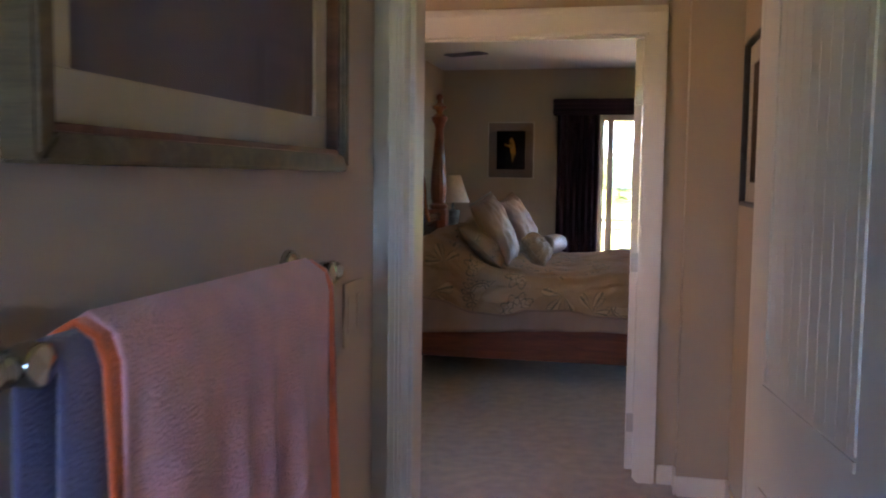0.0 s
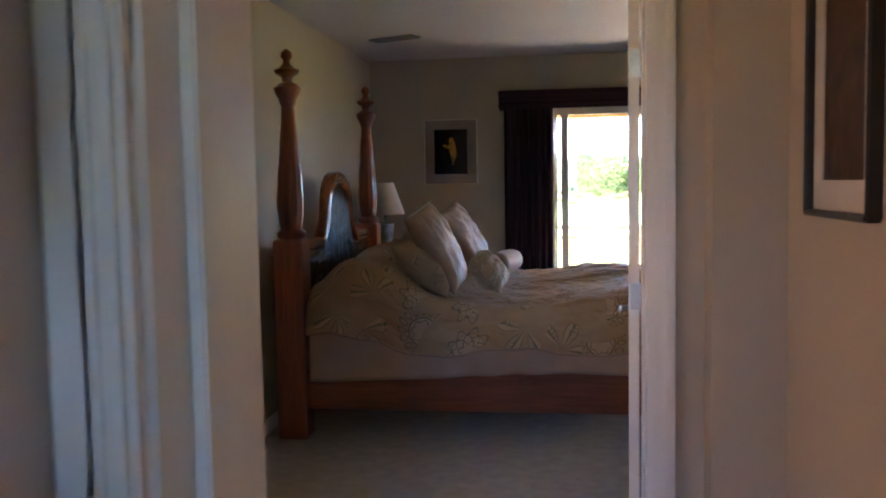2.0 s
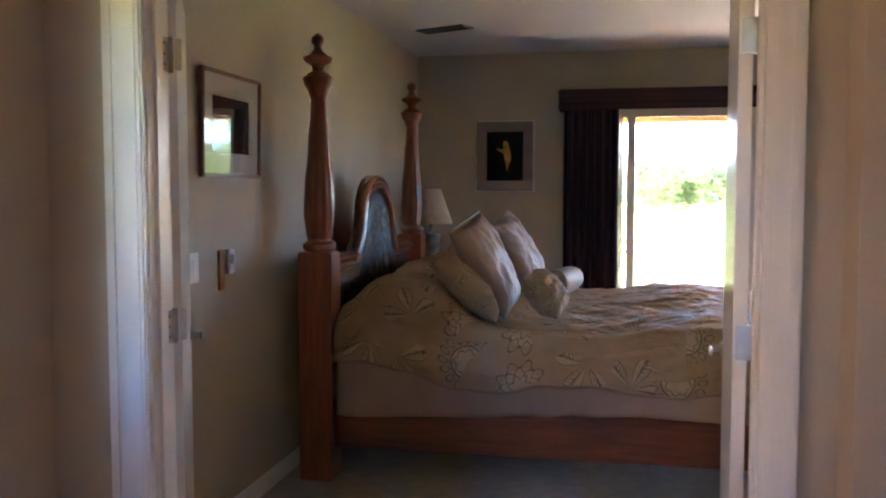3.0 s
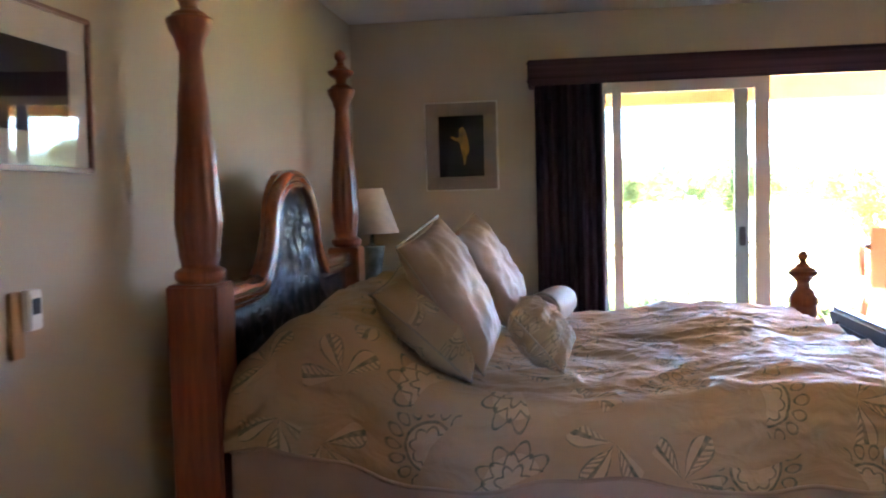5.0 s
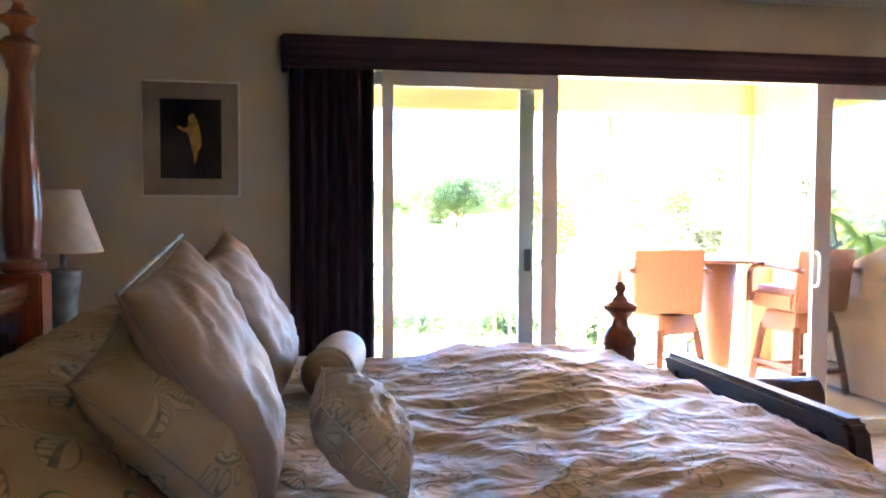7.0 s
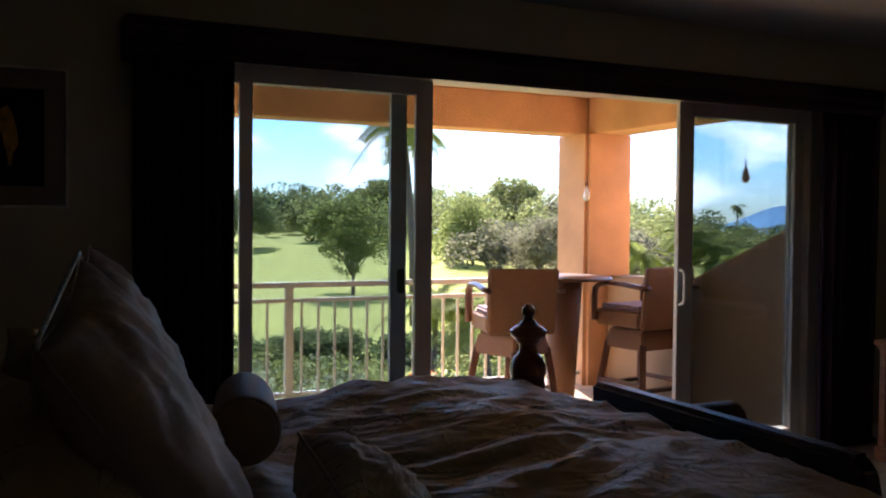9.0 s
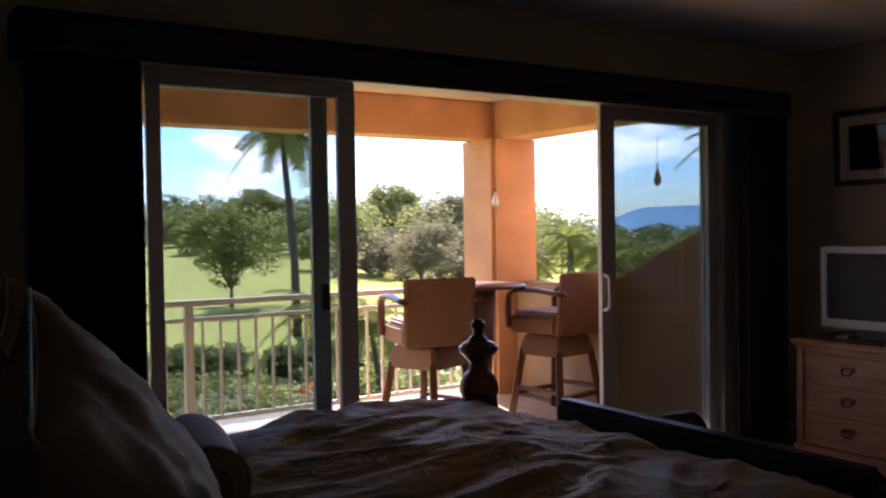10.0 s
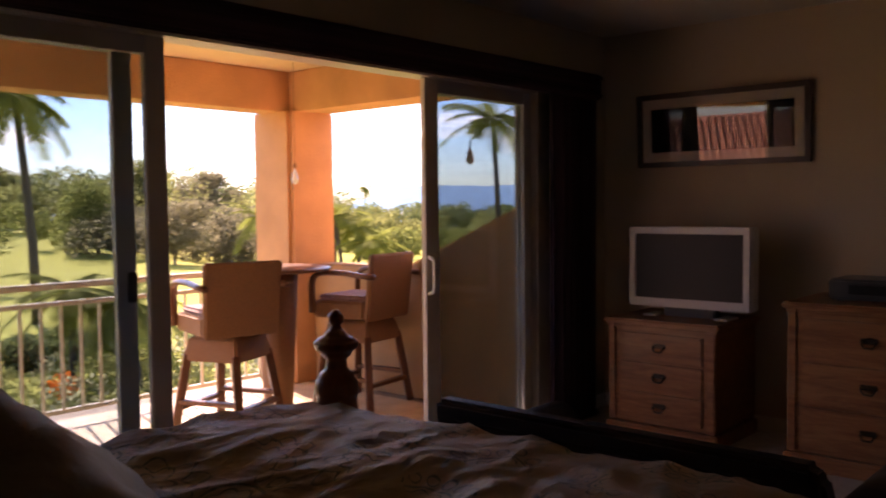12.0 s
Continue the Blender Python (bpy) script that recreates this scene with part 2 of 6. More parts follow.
def lathe(profile, steps=28, squash=(1, 1), flutes=0, flute_from=0, flute_to=0, depth=0.0, at=(0, 0, 0)):
    """A turned shape: profile rows of (radius, z); grooves cut between two heights."""
    bm = bmesh.new()
    rings = []
    for r, z in profile:
        ring = []
        for i in range(steps):
            a = 2 * math.pi * i / steps
            k = r
            if flutes and flute_from <= z <= flute_to:
                k = r - depth * (0.5 + 0.5 * math.cos(a * flutes))
            ring.append(bm.verts.new((at[0] + k * math.cos(a) * squash[0], at[1] + k * math.sin(a) * squash[1], at[2] + z)))
        rings.append(ring)
    for a, b in zip(rings, rings[1:]):
        for i in range(steps):
            j = (i + 1) % steps
            bm.faces.new((a[i], a[j], b[j], b[i]))
    bm.faces.new(rings[0])
    bm.faces.new(rings[-1])
    return bm


def smooth_profile(rows, n=6):
    """Fills in a profile with cosine steps between its rows."""
    out = []
    for (r0, z0), (r1, z1) in zip(rows, rows[1:]):
        for i in range(n):
            u = i / n
            out.append((r0 + (r1 - r0) * (0.5 - 0.5 * math.cos(math.pi * u)), z0 + (z1 - z0) * u))
    out.append(rows[-1])
    return out


def tube(points, r, sides=10, bm=None, taper=None, caps=True):
    """A round bar along points."""
    bm = bm or bmesh.new()
    pts = [Vector(p) for p in points]
    rings, up = [], None
    for i, p in enumerate(pts):
        d = (pts[min(i + 1, len(pts) - 1)] - pts[max(i - 1, 0)]).normalized()
        if up is None:
            up = d.orthogonal().normalized()
        u = (up - d * up.dot(d)).normalized()
        up = u
        w = d.cross(u)
        k = r if taper is None else r + (taper - r) * i / (len(pts) - 1)
        rings.append([bm.verts.new(p + (u * math.cos(2 * math.pi * j / sides) + w * math.sin(2 * math.pi * j / sides)) * k) for j in range(sides)])
    for a, b in zip(rings, rings[1:]):
        for j in range(sides):
            bm.faces.new((a[j], a[(j + 1) % sides], b[(j + 1) % sides], b[j]))
    if caps:
        bm.faces.new(rings[0])
        bm.faces.new(rings[-1])
    return bm


def bar(a, b, w, h, bevel=0.004):
    """A straight rectangular bar from a to b, w wide and h deep."""
    bm = bmesh.new()
    a, b = Vector(a), Vector(b)
    d = b - a
    box(bm, (-w / 2, -h / 2, 0), (w / 2, h / 2, d.length), bevel, 1)
    q = d.to_track_quat("Z", "Y")
    bmesh.ops.transform(bm, matrix=Matrix.Translation(a) @ q.to_matrix().to_4x4(), verts=bm.verts)
    return bm


def extrude(outline, axis, a, b, bevel=0.0):
    """A flat outline of (u, v) given depth from a to b along an axis: x takes (y, z), y takes (x, z), z takes (x, y)."""
    bm = bmesh.new()
    put = {"x": lambda u, v, d: (d, u, v), "y": lambda u, v, d: (u, d, v), "z": lambda u, v, d: (u, v, d)}[axis]
    lo = [bm.verts.new(put(u, v, a)) for u, v in outline]
    hi = [bm.verts.new(put(u, v, b)) for u, v in outline]
    bm.faces.new(lo)
    bm.faces.new(hi[::-1])
    for i in range(len(lo)):
        j = (i + 1) % len(lo)
        bm.faces.new((lo[i], lo[j], hi[j], hi[i]))
    if bevel:
        bmesh.ops.recalc_face_normals(bm, faces=bm.faces)
        es = [e for e in bm.edges if len(e.link_faces) == 2 and e.calc_face_angle(0) > 0.6]
        bmesh.ops.bevel(bm, geom=es, offset=bevel, segments=2, affect="EDGES", clamp_overlap=True)
    return bm


def structure(name, bm, mat, label="", smooth=False):
    ob = part(name, bm, mat, None, "", smooth)
    return tagged(ob, label, kind="structure")


# ---- the rooms ----
XL, XR, YS, YN, CH = -0.08, 5.78, 4.62, 9.26, 2.48      # bedroom, inside faces
T = 0.12
DX0, DX1, DH = 0.258, 1.868, 2.05                          # double doorway of the bedroom
WX0, WX1, WH = 1.50, 5.34, 2.10                          # opening of the sliding door
BX, BY, BY2 = 1.315, 2.10, 2.28                           # wash room: side wall, door wall
BD0, BD1 = 1.372, 2.06                                    # wash room doorway
HX0, HX1 = -0.05, 2.27                                   # hall


def walls(name, boxes, mat, label):
    bm = bmesh.new()
    for lo, hi in boxes:
        box(bm, lo, hi)
    return structure(name, bm, mat, label)


walls("wall_north", [((XL - T, YN, 0), (WX0, YN + 0.2, CH)), ((WX1, YN, 0), (XR + T, YN + 0.2, CH)), ((WX0, YN, WH), (WX1, YN + 0.2, CH))],
      WALL, "beige painted bedroom wall round a wide sliding door")
walls("wall_west", [((XL - T, YS - T, 0), (XL, YN, CH))], WALL, "beige painted bedroom wall behind the bed")
walls("wall_east", [((XR, YS - T, 0), (XR + T, YN, CH))], WALL, "beige painted bedroom wall behind the chests")
walls("wall_south", [((XL, YS - T, 0), (DX0 - 0.02, YS, CH)), ((DX1 + 0.02, YS - T, 0), (XR, YS, CH)), ((DX0 - 0.02, YS - T, DH + 0.02), (DX1 + 0.02, YS, CH))],
      WALL, "beige painted wall with a wide double doorway")
# the gap in this wall is added, out of view, to light the hall
walls("wall_hall_west", [((HX0 - T, BY2, 0), (HX0, 2.85, CH)), ((HX0 - T, 3.75, 0), (HX0, YS - T, CH)), ((HX0 - T, 2.85, 0), (HX0, 3.75, 0.9)), ((HX0 - T, 2.85, 2.0), (HX0, 3.75, CH))], WALL, "beige painted hall wall with an unseen opening added to let daylight in")
walls("wall_hall_east", [((HX1, BY2, 0), (HX1 + T, 2.58, CH)), ((HX1, 3.38, 0), (HX1 + T, YS - T, CH)), ((HX1, 2.58, 2.05), (HX1 + T, 3.38, CH))], WALL, "beige painted hall wall with a closed door")
walls("wall_hall_jog", [((2.05, 4.36, 0), (HX1, YS - T, CH))], WALL, "beige painted wall corner beside the doorway")
walls("wall_bath_north", [((HX0 - T, BY, 0), (BD0 - 0.02, BY2, CH)), ((BD1 + 0.02, BY, 0), (HX1 + T, BY2, CH)), ((BD0 - 0.02, BY, 2.05), (BD1 + 0.02, BY2, CH))],
      BATHWALL, "grey-beige wall with a narrow doorway")
walls("wall_bath_west", [((BX - T, -1.2, 0), (BX, BY, CH))], BATHWALL, "grey-beige wash room wall")
walls("wall_bath_east", [((2.62, -1.2, 0), (2.62 + T, BY, CH))], BATHWALL, "grey-beige wash room wall")
# unseen opening added behind the start of the walk, as the wash room's light source
walls("wall_bath_south", [((BX - T, -1.2 - T, 0), (1.40, -1.2, CH)), ((1.84, -1.2 - T, 0), (2.62 + T, -1.2, CH)), ((1.40, -1.2 - T, 0), (1.84, -1.2, 1.2)), ((1.40, -1.2 - T, 1.90), (1.84, -1.2, CH))], BATHWALL, "grey-beige wash room wall with an unseen opening added to let daylight in")
walls("ceiling", [((XL - T, YS - T, CH), (XR + T, YN + 0.2, CH + 0.1))], CEIL, "white textured bedroom ceiling")
walls("ceiling_hall", [((-0.60, -1.4, CH), (2.8, YS - T, CH + 0.1))], CEIL, "white textured hall ceiling")
walls("floor", [((XL - T, BY2, -0.1), (XR + T, YN + 0.2, 0.0))], CARPET, "beige cut-pile carpet")
walls("floor_bath", [((BX - T, -1.4, -0.1), (2.8, BY2, -0.002))], BATHTILE, "pale wash room floor")


def casing(name, x0, x1, h, y, out, w=0.12, d=0.02, wr=None):
    """Moulded door trim round an opening in a wall along x; out: the way it stands proud."""
    ob = thing(name, "cream gloss moulded door trim", "", kind="structure")
    x0, x1, h = x0 - 0.004, x1 + 0.004, h + 0.004
    y1 = y + out * d
    e = wr or w
    for a, b in (((x0 - w, 0), (x0, h)), ((x1, 0), (x1 + e, h)), ((x0 - w, h), (x1 + e, h + w))):
        part("trim_board", boxed((a[0], min(y, y1), a[1]), (b[0], max(y, y1), b[1]), 0.006), TRIM, ob)
    y2 = y1 + out * 0.004
    for a, b in (((x0 - w + 0.012, 0), (x0 - w + 0.035, h + w - 0.036)), ((x1 + e - 0.035, 0), (x1 + e - 0.012, h + w - 0.036)), ((x0 - w + 0.012, h + w - 0.035), (x1 + e - 0.012, h + w - 0.012)),
                 ((x0 - 0.03, 0), (x0 - 0.014, h + 0.013)), ((x1 + 0.014, 0), (x1 + 0.03, h + 0.013)), ((x0 - 0.03, h + 0.014), (x1 + 0.03, h + 0.03))):
        part("bead", boxed((a[0], min(y1 - out * 0.004, y2), a[1]), (b[0], max(y1 - out * 0.004, y2), b[1]), 0.003), TRIM, ob)
    return ob


def jamb(name, x0, x1, h, y0, y1, stop=None):
    ob = thing(name, "cream gloss door lining", "", kind="structure")
    part("lining_side", boxed((x0 - 0.02, y0, 0), (x0, y1, h), 0.002), TRIM, ob)
    part("lining_side", boxed((x1, y0, 0), (x1 + 0.02, y1, h), 0.002), TRIM, ob)
    part("lining_head", boxed((x0, y0, h), (x1, y1, h + 0.02), 0.002), TRIM, ob)
    if stop:
        part("door_stop", boxed((x0, stop[0], 0), (x0 + 0.011, stop[1], h), 0.002), TRIM, ob)
        part("door_stop", boxed((x1 - 0.011, stop[0], 0), (x1, stop[1], h), 0.002), TRIM, ob)
        part("door_stop", boxed((x0 + 0.011, stop[0], h - 0.011), (x1 - 0.011, stop[1], h), 0.002), TRIM, ob)
    return ob


casing("trim_bedroom_door", DX0, DX1, DH, YS - T, -1, wr=0.085)
casing("trim_bedroom_door_inside", DX0, DX1, DH, YS, 1)
jamb("door_lining_bedroom", DX0, DX1, DH, YS - T, YS, (YS - 0.085, YS - 0.045))
casing("trim_bath_door", BD0, BD1, 2.03, BY, -1, 0.055)
casing("trim_bath_door_hall", BD0, BD1, 2.03, BY2, 1, 0.06)
jamb("door_lining_bath", BD0, BD1, 2.03, BY, BY2, (BY + 0.05, BY + 0.085))


def baseboard(name, runs, h=0.09, d=0.014):
    """Skirting: runs of (x0, y0, x1, y1, outward x, outward y)."""
    bm = bmesh.new()
    for x0, y0, x1, y1, ox, oy in runs:
        lo = (min(x0, x1, x0 + ox * d, x1 + ox * d), min(y0, y1, y0 + oy * d, y1 + oy * d), 0)
        hi = (max(x0, x1, x0 + ox * d, x1 + ox * d), max(y0, y1, y0 + oy * d, y1 + oy * d), h)
        box(bm, lo, hi, 0.004)
    return structure(name, bm, TRIM, "cream gloss skirting board")


baseboard("baseboard", [(XL, YS, XL, YN, 1, 0), (XL, YN, WX0, YN, 0, -1), (WX1, YN, XR, YN, 0, -1), (XR, YS, XR, YN, -1, 0), (DX1 + 0.1, YS, XR, YS, 0, 1), (XL, YS, DX0 - 0.1, YS, 0, 1)])
baseboard("baseboard_hall", [(HX0, BY2, HX0, YS - T, 1, 0), (HX0, YS - T, DX0 - 0.1, YS - T, 0, -1), (DX1 + 0.1, YS - T, 2.05, YS - T, 0, -1), (2.05, 4.36, HX1, 4.36, 0, -1), (2.05, 4.36, 2.05, YS - T, -1, 0), (HX1, 3.46, HX1, 4.36, -1, 0)])


# ---- camera-side openings: panelled doors ----
def door_leaf(name, label, width, height, hinge, angle, panels, handles, kind="", side=1, hinges=(0.23, 1.0, 1.78), plate=None, faces=(-1, 1)):
    """A moulded leaf that turns about its hinge edge. It lies along local x."""
    ob = thing(name, label, "door", (hinge[0], hinge[1], 0.012), angle)
    t = 0.035
    part("leaf", boxed((0.003, -t / 2, 0), (width, t / 2, height - 0.018), 0.002), TRIM, ob)
    for x0, z0, x1, z1, lines in panels:
        for s in (-1, 1):
            bm = bmesh.new()
            y0, y1 = sorted((s * (t / 2 - 0.004), s * (t / 2 + 0.0035)))
            w = 0.022
            for a, b in (((x0, z0), (x1, z0 + w)), ((x0, z1 - w), (x1, z1)), ((x0, z0 + w), (x0 + w, z1 - w)), ((x1 - w, z0 + w), (x1, z1 - w))):
                box(bm, (a[0], y0, a[1]), (b[0], y1, b[1]), 0.004)
            part("panel_moulding", bm, TRIM, ob)
            for k in range(lines):
                x = x0 + (x1 - x0) * (k + 1) / (lines + 1)
                part("bead", boxed((x - 0.009, min(s * 0.014, s * 0.0182), z0 + w), (x + 0.009, max(s * 0.014, s * 0.0182), z1 - w), 0.001), TRIM, ob)
    for hx, hz in handles:
        for s in faces:
            h = part("handle", lathe([(0.0, 0), (0.027, 0), (0.027, 0.006), (0.011, 0.012), (0.011, 0.045), (0.0, 0.046)], 20), NICKEL, ob, "satin nickel lever handle", True)
            h.matrix_local = pose(hx, s * t / 2, hz, -90 * s, 0, 0)
            lv = part("lever", bar((0, 0, 0.04), (-0.10, 0, 0.042), 0.018, 0.012, 0.005), NICKEL, h, "", True)
            lv.matrix_local = Matrix()
    for hz in hinges:
        lo, hi = plate or (-0.014 + side * t / 2, 0.006 + side * t / 2)
        part("hinge", boxed((-0.004 if plate else -0.012, lo, hz - 0.045), (0.012, hi, hz + 0.045), 0.003), NICKEL, ob, "satin nickel butt hinge")
    return ob


LEAFW = 0.746
PANELS = []
door_leaf("bedroom_door", "cream gloss flush door leaf, standing open against the wall", LEAFW, DH, (DX0 + 0.002, YS + 0.012), 115.5, PANELS, [(LEAFW - 0.06, 0.865)], side=-1, faces=(-1,))
door_leaf("bedroom_door", "cream gloss flush door leaf, standing open into the bedroom", LEAFW, DH, (DX1 - 0.0305, YS + 0.012), 85.5, PANELS, [(LEAFW - 0.06, 0.865)], side=1, plate=(-0.036, 0.012))
door_leaf("bath_door", "cream gloss louvre-panelled wash room door, standing open", 0.61, 2.03, (BD1 - 0.004, BY - 0.02), -83, [(0.09, 1.02, 0.52, 1.9, 9), (0.09, 0.2, 0.52, 0.86, 0)], [(0.55, 0.94)], side=1)


def jamb_hinges(x, side):
    """Butt hinges let into the lining, seen while the leaves stand open."""
    for z in (0.235, 1.01, 1.79):
        h = thing("door_hinge", "satin nickel butt hinge on the door lining", "hinge", (x, YS, z), group="hinges of the double doors")
        part("hinge_leaf", boxed((min(0, side * 0.004), -0.042, -0.048), (max(0, side * 0.004), -0.002, 0.048), 0.001), NICKEL, h)
        part("knuckle", lathe([(0.008, -0.05), (0.008, 0.05)], 14, at=(side * 0.004, 0.006, 0)), NICKEL, h, "", True)
        for dz in (-0.03, 0.0, 0.03):
            part("screw", boxed((min(0.003 * side, 0.0055 * side), -0.03, dz - 0.004), (max(0.003 * side, 0.0055 * side), -0.022, dz + 0.004), 0.001), CHROME, h)


jamb_hinges(DX0, 1)


# ---- sliding door ----
def sash(name, x0, x1, y, z0, z1, st0, st1, mat, label, rail=0.075, th=0.034, pane=None):
    ob = thing(name, label, "sliding door", ((x0 + x1) / 2, y, z0))
    def p(nm, lo, hi, m=mat):
        c = ob.location
        return part(nm, boxed([a - b for a, b in zip(lo, c)], [a - b for a, b in zip(hi, c)], 0.004), m, ob)
    p("stile", (x0, y - th / 2, z0), (x0 + st0, y + th / 2, z1))
    p("stile", (x1 - st1, y - th / 2, z0), (x1, y + th / 2, z1))
    p("top_rail", (x0 + st0, y - th / 2, z1 - rail), (x1 - st1, y + th / 2, z1))
    p("bottom_rail", (x0 + st0, y - th / 2, z0), (x1 - st1, y + th / 2, z0 + rail))
    g = p("pane", (x0 + st0 - 0.005, y - 0.003, z0 + rail - 0.005), (x1 - st1 + 0.005, y + 0.003, z1 - rail + 0.005), pane or PANE)
    g.visible_shadow = False
    tagged(g, "grey-tinted glass pane")
    return ob


FY = 9.385
frame_ob = thing("sliding_door_frame", "white frame of a wide sliding glass door", "door frame", (0, 0, 0), kind="structure")
part("frame_side", boxed((WX0, FY - 0.07, 0), (WX0 + 0.02, FY + 0.07, WH), 0.004), ALUMINIUM, frame_ob)
part("frame_side", boxed((5.07, FY - 0.07, 0), (WX1, FY + 0.07, WH), 0.004), ALUMINIUM, frame_ob)
part("frame_head", boxed((WX0 + 0.02, FY - 0.07, 2.058), (5.07, FY + 0.07, WH), 0.004), ALUMINIUM, frame_ob)
part("frame_sill", boxed((WX0 + 0.02, FY - 0.07, -0.01), (5.07, FY + 0.07, 0.022), 0.004), ALUMINIUM, frame_ob)
sash("sliding_door_panel", WX0 + 0.021, 2.415, FY + 0.035, 0.024, 2.056, 0.020, 0.085, DARKFRAME, "fixed sliding door panel with tinted glass")
sash("sliding_door_panel", 4.15, 5.065, FY + 0.035, 0.024, 2.056, 0.06, 0.07, ALUMINIUM, "fixed sliding door panel with dark tinted glass", pane=PANE_DARK)
left_sash = sash("sliding_door_panel", WX0 + 0.075, 2.535, FY - 0.012, 0.024, 2.056, 0.06, 0.09, ALUMINIUM, "white sliding door panel with tinted glass, pushed open")
right_sash = sash("sliding_door_panel", 4.085, 5.06, FY - 0.012, 0.024, 2.056, 0.11, 0.075, ALUMINIUM, "white sliding door panel with tinted glass, pushed open")
latch = part("latch", boxed((2.305 - 2.0175, -0.035, 0.98), (2.345 - 2.0175, -0.018, 1.10), 0.006), GASKET, left_sash, "black latch")
pull = part("pull_handle", tube([(-0.03, -0.017, 0.87), (-0.03, -0.05, 0.88), (-0.03, -0.06, 0.90), (-0.03, -0.06, 1.04), (-0.03, -0.05, 1.06), (-0.03, -0.017, 1.07)], 0.010), WHITEPLASTIC, right_sash, "white pull handle", True)
pull.location = (-0.44, 0, 0)

# ---- pelmet and drapes ----
val = thing("valance", "dark plum-brown fabric pelmet box over the sliding door", "valance", (1.06, 9.05, 2.015))
part("front_board", boxed((0, 0, 0), (4.33, 0.03, 0.155), 0.008), VALANCE, val)
part("end_board", boxed((0, 0.03, 0), (0.03, YN - 9.05, 0.155), 0.004), VALANCE, val)
part("end_board", boxed((4.30, 0.03, 0), (4.33, YN - 9.05, 0.155), 0.004), VALANCE, val)
part("top_board", boxed((0.03, 0.03, 0.14), (4.30, YN - 9.05, 0.155), 0.002), VALANCE, val)
part("cord_trim", boxed((-0.006, -0.008, 0.125), (4.336, 0.0, 0.14), 0.003), VALANCE, val)
part("cord_trim", boxed((-0.006, -0.008, 0.02), (4.336, 0.0, 0.032), 0.003), VALANCE, val)


def drape(label, x0, x1, folds, seed):
    rnd = random.Random(seed)
    ob = thing("drape", label, "curtain", (x0, 9.15, 0.02))
    nx, bm = folds * 14, bmesh.new()
    ph = [rnd.uniform(0.7, 1.3) for _ in range(folds + 1)]
    rows = []
    for zi in range(9):
        z = zi / 8 * 2.06
        spread = 1.0 + 0.05 * (1 - zi / 8) * math.sin(zi)
        row = []
        for i in range(nx + 1):
            u = i / nx
            k = ph[min(int(u * folds), folds)]
            row.append(bm.verts.new((u * (x1 - x0), 0.038 * k * spread * math.sin(2 * math.pi * folds * u) + 0.006 * math.sin(9 * u + z), z)))
        rows.append(row)
    for a, b in zip(rows, rows[1:]):
        for i in range(nx):
            bm.faces.new((a[i], a[i + 1], b[i + 1], b[i]))
    cloth = part("cloth", bm, DRAPE, ob, "", True)
    s = cloth.modifiers.new("thickness", "SOLIDIFY")
    s.thickness = 0.005
    part("hem", boxed((0.0, -0.045, 0.0), (x1 - x0, 0.045, 0.03), 0.01), DRAPE, ob, "weighted hem")
    part("heading_tape", boxed((0.0, -0.03, 2.06), (x1 - x0, 0.03, 2.10), 0.006), DRAPE, ob, "gathered heading")
    return ob


drape("dark plum striped drape gathered at the window side", 1.10, 1.508, 7, 3)
drape("dark plum striped drape gathered beside the far wall", 5.02, 5.45, 7, 5)

# ---- lanai ----
LX, LY, LCH, BEAM = 5.07, 11.71, 2.44, 2.125              # inner faces of the side and outer beams, ceiling, beam underside
LX0 = -4.0


def soft_block(lo, hi, r=0.035):
    bm = box(bmesh.new(), lo, hi)
    bmesh.ops.bevel(bm, geom=[e for e in bm.edges if abs(e.verts[0].co.z - e.verts[1].co.z) > 1], offset=r, segments=4, affect="EDGES")
    return bm


structure("lanai_ceiling", boxed((LX0, YN + 0.2, LCH), (LX + 0.4, LY + 0.4, LCH + 0.1)), SOFFIT, "cream stucco lanai ceiling")
structure("lanai_beam", boxed((LX0, LY, BEAM), (LX + 0.36, LY + 0.3, LCH), 0.012), STUCCO, "terracotta stucco beam over the railing")
structure("lanai_beam_side", boxed((LX, YN + 0.26, BEAM), (LX + 0.36, LY, LCH), 0.012), STUCCO, "terracotta stucco beam over the side opening")
structure("lanai_pillar", soft_block((5.0, 11.62, -0.03), (5.48, 12.10, BEAM)), STUCCO, "square terracotta stucco corner pillar with softened edges")
structure("lanai_parapet", extrude([(YN + 0.2, -0.03), (11.62, -0.03), (11.62, 0.915), (10.60, 0.93), (YN + 0.2, 1.41)], "x", 5.22, 5.46, 0.02), STUCCO_OUT, "tan stucco parapet with a sloping top")
walls("lanai_house_wall", [((LX0, YN + 0.2, -3.2), (WX0, YN + 0.26, LCH)), ((WX0, YN + 0.2, WH), (WX1, YN + 0.26, LCH)), ((WX1, YN + 0.2, -3.2), (XR + 3, YN + 0.26, LCH + 0.4))], STUCCO, "terracotta stucco house wall")
walls("lanai_slab", [((LX0, YN + 0.2, -0.3), (LX + 0.41, LY + 0.4, -0.036))], GROUT, "grouted lanai slab")
walls("house_body", [((-0.8, -1.4, CH + 0.12), (XR + 3, YN + 0.2, CH + 0.5))], SOFFIT, "plain house roof slab")
# added unseen wall: bounces warm sunlight into the hall opening
walls("bounce_wall", [((-2.5, -2.0, -3.2), (-2.3, 6.5, 3.2))], STUCCO_OUT, "unseen tan stucco wall added to bounce warm sunlight indoors")


